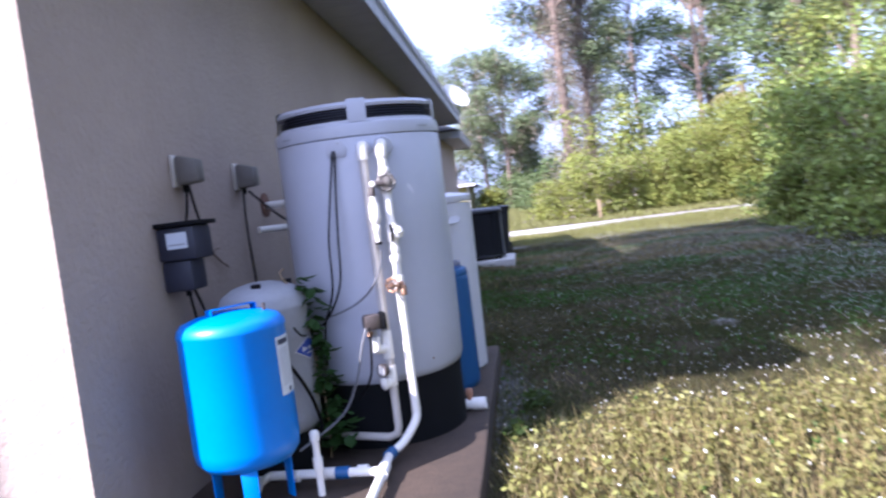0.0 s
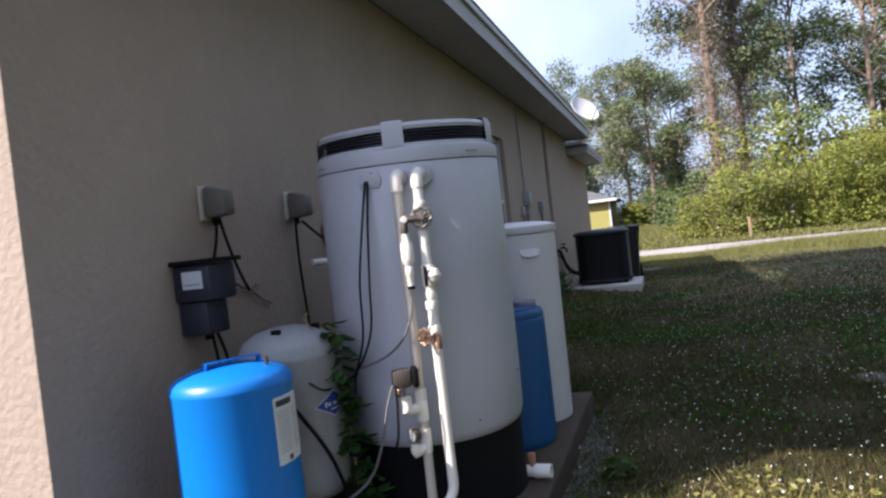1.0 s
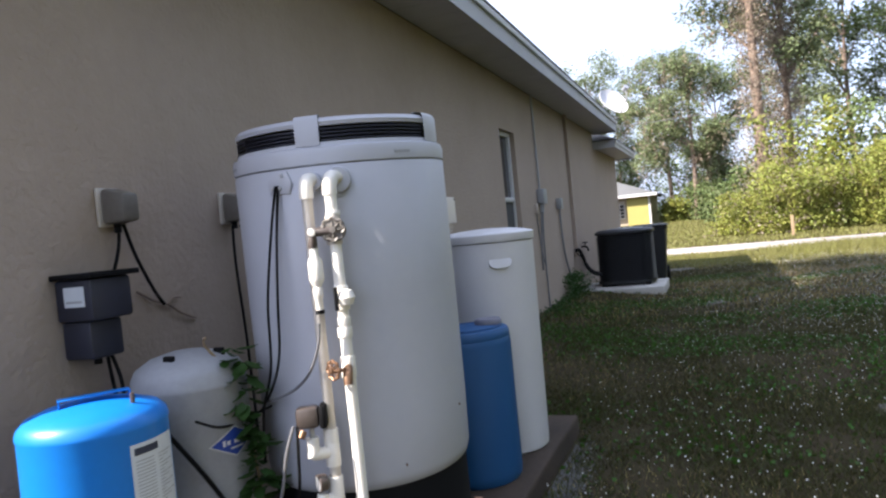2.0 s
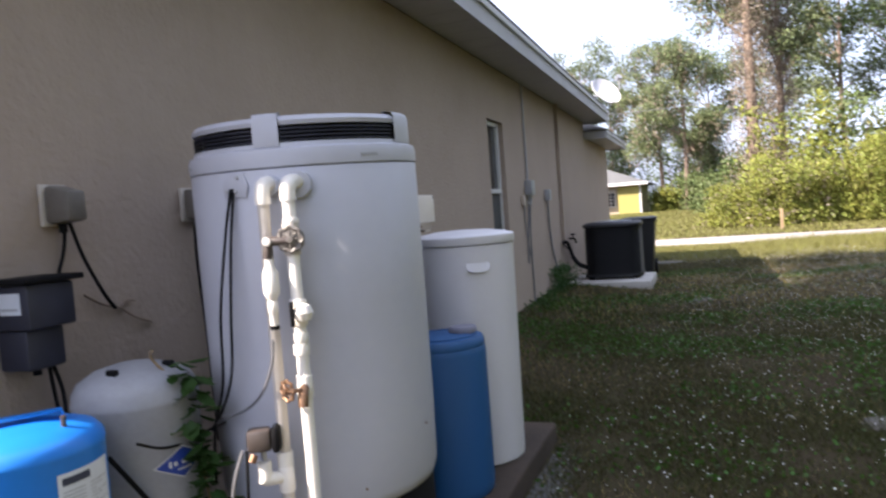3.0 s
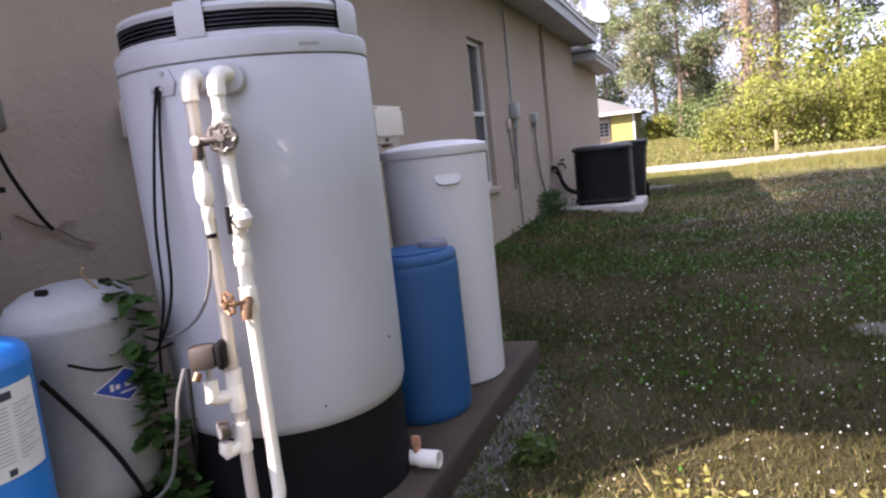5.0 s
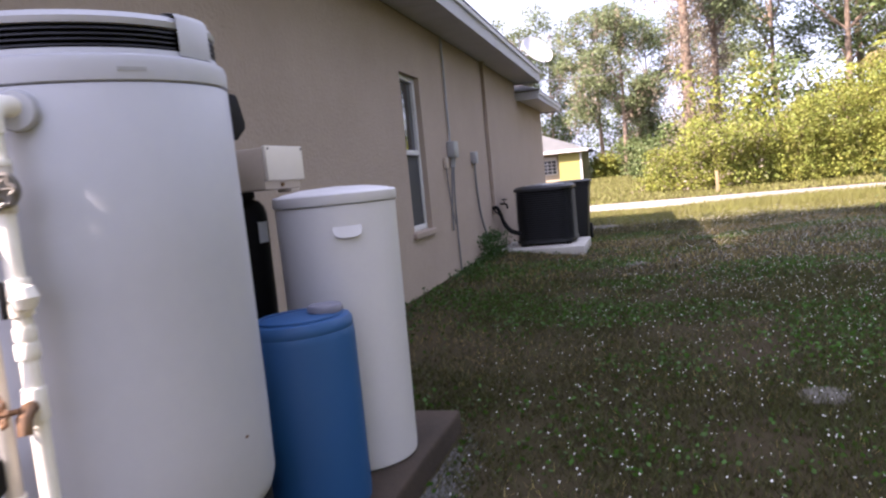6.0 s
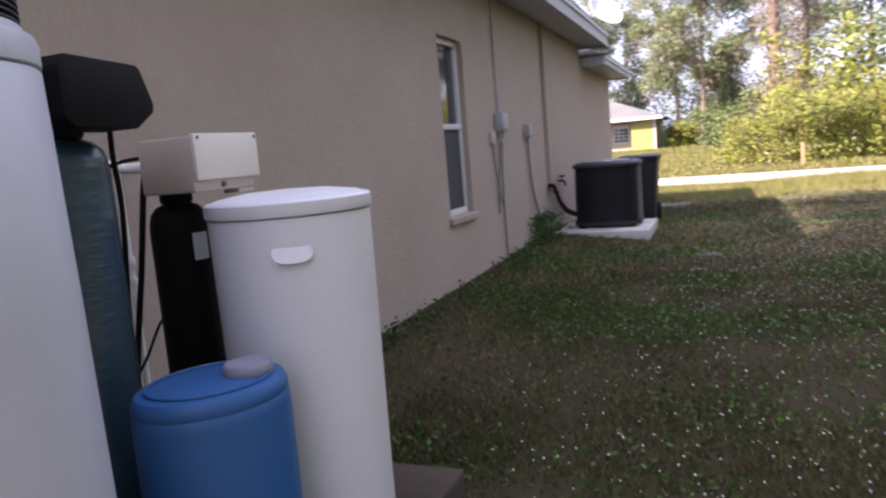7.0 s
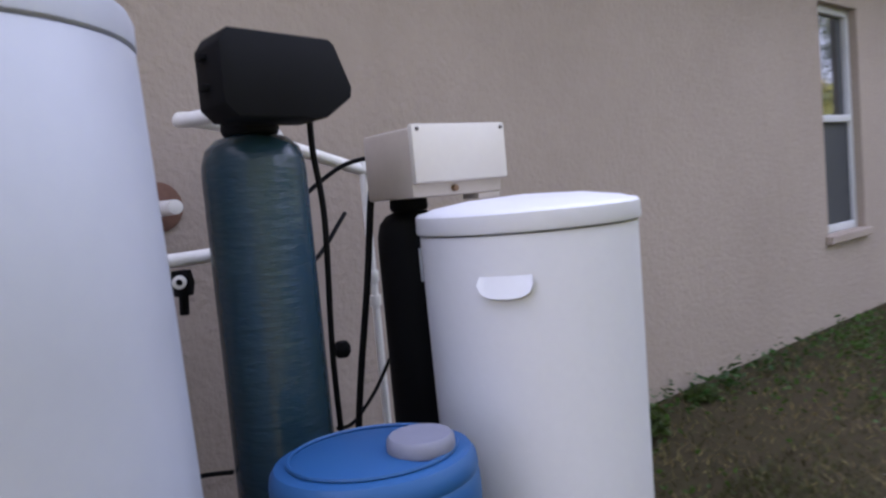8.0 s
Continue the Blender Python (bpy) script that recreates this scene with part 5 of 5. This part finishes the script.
# unseen oaks beyond the house corner, added so their crowns shade the lawn
for x, y, zc in ((-9.6, -8.5, 16.2), (-8.2, -6.6, 16.3), (-7.6, -4.7, 16.3), (-5.4, -4.6, 16.4), (-7.8, -2.2, 16.5)):
    z = gz(x, y)
    root = thing("shade_oak", (x, y, z), "tall dense oak added out of view to shade the lawn", "tree", "oaks in front of the house")
    part("trunk", tube([(x, y, z - 0.2), (x + 0.1, y, zc * 0.43), (x, y + 0.1, zc * 0.82), (x, y, zc - 0.3)], [0.4, 0.32, 0.2, 0.08], 10), BARK, root)
    bl = [(x + rs.uniform(-1.6, 1.6), y + rs.uniform(-1.1, 1.1), zc + rs.uniform(-0.7, 0.7), 1.6, 1.6, 0.9) for _ in range(12)]
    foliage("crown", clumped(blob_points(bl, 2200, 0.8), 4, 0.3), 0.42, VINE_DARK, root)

# scrub bank beyond the road, its dark hollow to the left, and the bushes on this side
SH = "sunlit green scrub overgrown with vines beyond the road"
for i in range(17):
    x = 3.6 + i * 1.35 + rs.uniform(-0.3, 0.3)
    y = 30.5 + rs.uniform(-0.8, 0.8) - 0.10 * max(0, x - 8)
    h = min(2.2 + 0.27 * i, 5.6) + rs.uniform(-0.7, 0.8)
    shrub("vine_shrub", x, y, 1.7 + 0.03 * i, h, 17000, 0.105, VINE, SH, "scrub beyond the road", DRY_VINE if i < 3 else None)
for i in range(9):
    x = 5.5 + i * 2.6
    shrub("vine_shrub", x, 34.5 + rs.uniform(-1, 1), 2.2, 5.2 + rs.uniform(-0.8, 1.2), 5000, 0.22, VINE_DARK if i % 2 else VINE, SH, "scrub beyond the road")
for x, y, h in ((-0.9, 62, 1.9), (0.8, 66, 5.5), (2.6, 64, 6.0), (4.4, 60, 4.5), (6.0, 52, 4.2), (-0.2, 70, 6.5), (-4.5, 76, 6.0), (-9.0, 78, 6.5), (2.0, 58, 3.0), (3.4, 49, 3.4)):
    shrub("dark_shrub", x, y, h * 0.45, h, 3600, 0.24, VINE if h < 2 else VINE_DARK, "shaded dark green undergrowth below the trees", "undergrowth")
NEAR = "dense sunlit green bush at the lawn's edge"
for x, y, r, h in ((6.9, 6.9, 1.5, 2.6), (7.1, 9.2, 1.5, 2.3), (7.6, 12.0, 1.7, 2.9), (8.6, 14.6, 1.8, 3.3), (9.6, 17.0, 1.9, 3.6), (9.2, 10.8, 2.0, 4.4), (10.6, 13.6, 2.2, 5.0), (7.9, 6.4, 1.7, 3.2), (9.8, 7.6, 2.2, 4.8), (6.6, 11.0, 0.8, 1.0)):
    shrub("edge_bush", x, y, r, h, 11000, 0.105, EDGE_LEAF, NEAR, "bushes at the lawn edge")

# unseen belt of bushes and pines, added to block sky light from the wall
for i in range(7):
    shrub("edge_bush", 10.5 + rs.uniform(-0.8, 0.8), 4.0 - 3.4 * i, 2.2, 5.0 + rs.uniform(-0.6, 1.0), 4000, 0.22, EDGE_LEAF, NEAR, "bushes at the lawn edge")
    tree("pine_tree", 14.0 + rs.uniform(-1.5, 1.5), 4.5 - 3.6 * i, 13.0 + rs.uniform(-1, 2), 0.22, 0.25, 3.4, 5400, 0.30, VINE_DARK, PINE_LABEL, "trees at the lawn edge")


def palm(x, y, h):
    z = gz(x, y)
    root = thing("cabbage_palm", (x, y, z), "cabbage palm with drooping fan leaves among scrub", "palm")
    part("trunk", tube([(x, y, z - 0.1), (x + 0.1, y, z + h * 0.5), (x, y, z + h)], [0.17, 0.15, 0.14], 10), BARK, root)
    for k in range(22):
        a, e = rs.uniform(0, 6.28), rs.uniform(-0.7, 0.9)
        d = Vector((math.cos(a) * math.cos(e), math.sin(a) * math.cos(e), math.sin(e)))
        tip = Vector((x, y, z + h)) + d * 0.9
        bm = tube([(x, y, z + h), tip], 0.015, 4)
        s = d.cross(Vector((0, 0, 1))).normalized()
        for j in range(-6, 7):
            b = (d * math.cos(j * 0.16) + s * math.sin(j * 0.16)).normalized() * rs.uniform(0.7, 0.95)
            v = [bm.verts.new(p) for p in (tip - s * 0.01, tip + b * 0.5 + s * 0.035, tip + b + Vector((0, 0, -0.25)), tip + b * 0.5 - s * 0.035)]
            bm.faces.new(v)
        part("frond", bm, STRAW if e < -0.35 else VINE, root, smooth=0)


palm(12.3, 33.0, 5.2)
palm(15.4, 34.0, 5.8)


# vine that climbs between the tanks
def tank_vine():
    root = thing("climbing_plant", (0.44, 0.845, 0.07), "green leafy vine growing between the two tanks", "plant")
    line = [(0.47, 0.845, 0.07), (0.48, 0.845, 0.32), (0.46, 0.835, 0.57), (0.45, 0.805, 0.75), (0.4, 0.745, 0.87), (0.42, 0.725, 0.9)]
    part("stem", tube(line, 0.004, 6, smooth_steps=4), WOOD, root)
    part("stem", tube([(0.47, 0.835, 0.47), (0.42, 0.765, 0.67), (0.4, 0.725, 0.77)], 0.003, 6, smooth_steps=4), WOOD, root)
    centre = []
    for _ in range(190):
        t = rs.uniform(0, 1) ** 1.15
        z = 0.16 + 0.70 * t
        w = 1.0 - 0.55 * t
        centre.append((0.512 - 0.05 * t * t + rs.normal() * 0.036 * w, 0.835 - 0.05 * t + rs.normal() * 0.03 * w, z))
    for cx, cy, cz in centre:
        a = rs.uniform(0, 6.28)
        d = Vector((math.cos(a), math.sin(a), rs.uniform(-0.7, 0.2))).normalized()
        s = d.cross(Vector((0, 0, 1))).normalized()
        n = s.cross(d)
        L = rs.uniform(0.035, 0.085)
        bm = bmesh.new()
        c0 = Vector((cx, cy, cz))
        mid = [c0 + d * L * t - n * 0.01 * math.sin(3.1 * t) for t in (0, 0.3, 0.65, 1.0)]
        w = [0.0, 0.30, 0.26, 0.0]
        m0 = [bm.verts.new(p) for p in mid]
        l0 = [bm.verts.new(mid[i] + s * L * w[i] + n * 0.006) for i in (1, 2)]
        r0 = [bm.verts.new(mid[i] - s * L * w[i] + n * 0.006) for i in (1, 2)]
        for q in (l0, r0):
            bm.faces.new((m0[0], m0[1], q[0]))
            bm.faces.new((m0[1], m0[2], q[1], q[0]))
            bm.faces.new((m0[2], m0[3], q[1]))
        part("leaf", bm, PLANT, root)


tank_vine()


# ---- lawn ----
def keep_off(xy, edge=0.0):
    x, y = xy[:, 0], xy[:, 1]
    on_pad = (x < 1.125 + edge) & (y > -0.02) & (y < 2.79 + edge)
    on_unit = (x > 0.04) & (x < 1.22) & (y > 9.0) & (y < 10.22)
    house_in = (x < 0.02) & (y > -0.02) & (y < 15.02)
    return xy[~(on_pad | on_unit | house_in)]


def stuff(name, v, f, mat, label, category="grass"):
    return tagged(finish(name, mesh_from(name, v, f), mat, smooth=0), label, category, kind="stuff")


def pick(xy, field):
    return xy[rs.uniform(0, 1, len(xy)) < field]


near = keep_off(scatter(-3.0, 9.0, -7.0, 6.0, 480000))
near = pick(near, np.clip(1.15 - 0.28 * np.clip(near[:, 0] - 4.0, 0, 9) - 0.25 * np.clip(-1.5 - near[:, 1], 0, 9) - 0.3 * np.clip(0.5 - near[:, 0], 0, 9), 0.0, 1))
far = keep_off(scatter(0.0, 9.5, 6.0, 20.8, 170000))
dry_n, dry_f = patchy(near, 1.6, 11), patchy(far, 1.1, 12)
spots = np.random.RandomState(23)
WORN = [(0.72, 4.1, 0.50), (1.53, 2.17, 0.24), (1.35, 2.75, 0.2), (2.1, 4.6, 0.40), (3.4, 8.8, 0.6), (5.2, 10.5, 0.8)]
WORN += [(spots.uniform(1.2, 6.0), spots.uniform(1.8, 12.0), spots.uniform(0.10, 0.36)) for _ in range(34)]


def worn(xy):
    """Turf left around the worn spots beside the slab."""
    keep = np.ones(len(xy))
    for sx, sy, sr in WORN:
        keep *= 1 - 0.88 * np.exp(-((xy[:, 0] - sx) ** 2 + 0.6 * (xy[:, 1] - sy) ** 2) / sr ** 2)
    return keep


bare_n, bare_f = patchy(near, 3.1, 71), patchy(far, 2.2, 72)
v1, f1 = blades(pick(near, (1.0 - 0.62 * dry_n) * (1.0 - 0.5 * bare_n ** 2) * worn(near)), 0.040, 0.0036, 0.9)
stuff("lawn_grass", v1, f1, GRASS, "short patchy green lawn grass")
v1, f1 = blades(pick(near, 0.05 + 0.30 * np.maximum(dry_n, bare_n) ** 2), 0.036, 0.0022, 1.1)
stuff("dry_lawn_grass", v1, f1, STRAW, "dry straw-coloured lawn grass")
v1, f1 = blades(pick(far, (1.0 - 0.62 * dry_f) * (1.0 - 0.45 * bare_f ** 2) * worn(far)), 0.050, 0.0064, 0.9)
stuff("lawn_grass", v1, f1, GRASS, "short patchy green lawn grass")
v1, f1 = blades(pick(far, 0.08 + 0.40 * dry_f ** 2), 0.055, 0.0050, 1.0)
stuff("dry_lawn_grass", v1, f1, STRAW, "dry straw-coloured lawn grass")
# grass beyond the road, also in the colour that holds the sunlight
over = scatter(-8, 24, 24.35, 62, 130000)
v1, f1 = blades(over, 0.10, 0.032, 0.9)
stuff("lawn_grass", v1, f1, SUNLIT_LAWN, "short sunlit grass beyond the road")

turf = keep_off(scatter(0.6, 5.0, 0.4, 7.0, 300000))
v1, f1 = blades(pick(turf, (0.95 - 0.5 * patchy(turf, 2.6, 81)) * worn(turf)), 0.036, 0.0030, 1.05)
stuff("lawn_grass", v1, f1, GRASS, "short patchy green lawn grass")
# broad-leaved clover among the grass
cl = keep_off(scatter(0.0, 7.0, -1.0, 12.0, 150000))
cl = pick(cl, patchy(cl, 2.4, 21) ** 3 * worn(cl))
p = np.c_[cl, ground_z(cl[:, 0], cl[:, 1]) + rs.uniform(0.005, 0.03, len(cl))]
v1, f1 = leaves(p, 0.027, aspect=0.7)
stuff("clover", v1, f1, CLOVER, "small green clover leaves in the lawn", "weeds")

# tiny white flowers
fl = keep_off(scatter(0.9, 9.0, 0.5, 17.0, 72000))
fl = pick(fl, np.clip((0.18 + 0.82 * patchy(fl, 0.9, 31)) * (0.08 + 0.22 * np.clip(fl[:, 0] - 1.2, 0, 3.5)), 0, 0.75) * np.clip(1.5 - fl[:, 1] / 16, 0.5, 1))
p = np.c_[fl, ground_z(fl[:, 0], fl[:, 1]) + rs.uniform(0.03, 0.07, len(fl))]
v1, f1 = leaves(np.repeat(p, 2, axis=0), 0.0080, aspect=1.0)
stuff("white_flowers", v1, f1, PETAL, "tiny white flowers scattered over the lawn", "flowers")

# taller weeds past the house corner, kept to the sunlit patch to brighten it
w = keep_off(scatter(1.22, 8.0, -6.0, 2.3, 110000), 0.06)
# the weeds stop at the line where the shade begins
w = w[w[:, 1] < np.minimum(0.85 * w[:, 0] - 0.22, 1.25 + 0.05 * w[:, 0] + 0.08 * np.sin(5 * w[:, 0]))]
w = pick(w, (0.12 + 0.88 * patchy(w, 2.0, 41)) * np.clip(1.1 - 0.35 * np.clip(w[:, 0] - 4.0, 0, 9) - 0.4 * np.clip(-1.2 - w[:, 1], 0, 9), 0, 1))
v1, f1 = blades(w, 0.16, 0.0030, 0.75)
stuff("dry_weeds", v1, f1, STRAW, "tall dry weeds placed only in the sunlit patch", "weeds")
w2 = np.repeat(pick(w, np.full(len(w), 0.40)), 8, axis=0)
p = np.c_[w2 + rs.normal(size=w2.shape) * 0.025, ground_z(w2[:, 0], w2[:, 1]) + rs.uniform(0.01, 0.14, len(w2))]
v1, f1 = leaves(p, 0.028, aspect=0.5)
stuff("leafy_weeds", v1, f1, SUNLIT_WEED, "low leafy green weeds placed only in the sunlit patch", "weeds")
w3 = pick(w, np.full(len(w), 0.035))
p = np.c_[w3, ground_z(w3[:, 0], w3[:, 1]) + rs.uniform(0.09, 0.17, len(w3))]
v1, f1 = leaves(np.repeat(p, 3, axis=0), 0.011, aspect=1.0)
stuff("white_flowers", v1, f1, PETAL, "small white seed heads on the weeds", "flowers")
# rough grass by the road, its sunlight put into a lighter yellow colour
w = scatter(0.3, 9.5, 14.0, 20.6, 90000)
w = pick(w, np.clip((w[:, 1] - 13.5) / 4, 0, 1) * (0.3 + 0.7 * patchy(w, 0.8, 51)))
v1, f1 = blades(w, 0.10, 0.007, 0.8)
stuff("lawn_grass", v1, f1, SUNLIT_LAWN, "short grass towards the road in the sunlit lawn colour")
w = scatter(2.4, 9.5, 16.5, 20.6, 30000)
w = pick(w, np.clip((w[:, 0] - 2.0) / 4, 0.1, 1) * patchy(w, 0.8, 51))
v1, f1 = blades(w, 0.20, 0.007, 0.6)
stuff("rough_grass", v1, f1, SUNLIT_LAWN, "tall grass at the road edge in the sunlit lawn colour")
# weeds along the foot of the wall
wy = rs.uniform(2.85, 9.6, 5200)
w = np.c_[0.02 + np.abs(rs.normal(size=len(wy))) * 0.11, wy]
w = keep_off(pick(w, patchy(w, 2.3, 61) * np.clip(0.12 + 1.3 * np.exp(-((wy - 8.7) / 0.45) ** 2), 0, 1)))
tall = np.where(np.abs(w[:, 1] - 8.6) < 0.5, 0.30, 0.06)
p = np.c_[w, ground_z(w[:, 0], w[:, 1]) + rs.uniform(0.0, 1.0, len(w)) * tall]
v1, f1 = leaves(clumped(p, 4, 0.02), 0.036, aspect=0.45)
stuff("wall_weeds", v1, f1, PLANT, "green weeds at the foot of the wall", "weeds")

# leafy tufts by the slab and at the foot of the wall
for tx, ty, n, tr, th in ((1.33, 1.62, 150, 0.075, 0.11), (1.22, 1.18, 160, 0.06, 0.10), (0.16, 3.55, 300, 0.10, 0.16), (0.12, 4.05, 160, 0.07, 0.08)):
    a = rs.uniform(0, 6.28, n)
    rr = tr * np.sqrt(rs.uniform(0, 1, n))
    q = np.c_[tx + rr * np.cos(a), ty + rr * np.sin(a), gz(tx, ty) + th * rs.uniform(0.05, 1.0, n) * (1 - 0.5 * rr / tr)]
    v1, f1 = leaves(q, 0.045, aspect=0.42)
    tagged(finish("weed_tuft", mesh_from("weed_tuft", v1, f1), TUFT, smooth=0), "leafy green weed tuft growing in the lawn", "weeds", "weed tufts")

# pale gravel beside the slab
g = np.c_[1.125 + np.abs(rs.normal(size=4200)) * 0.062, 1.90 + 0.30 * rs.normal(size=4200)]
bm = bmesh.new()
for gx, gy in g:
    s = rs.uniform(0.003, 0.009)
    a = rs.uniform(0, 6.28)
    c, d = math.cos(a) * s, math.sin(a) * s
    z = gz(gx, gy)
    q = [bm.verts.new((gx + c, gy + d, z)), bm.verts.new((gx - d, gy + c, z)), bm.verts.new((gx - c, gy - d, z)), bm.verts.new((gx + d, gy - c, z)), bm.verts.new((gx, gy, z + s * 0.8))]
    for i in range(4):
        bm.faces.new((q[i], q[(i + 1) % 4], q[4]))
tagged(part("gravel", bm, GRAVEL, smooth=0), "pale loose gravel beside the concrete slab", "gravel", kind="stuff")
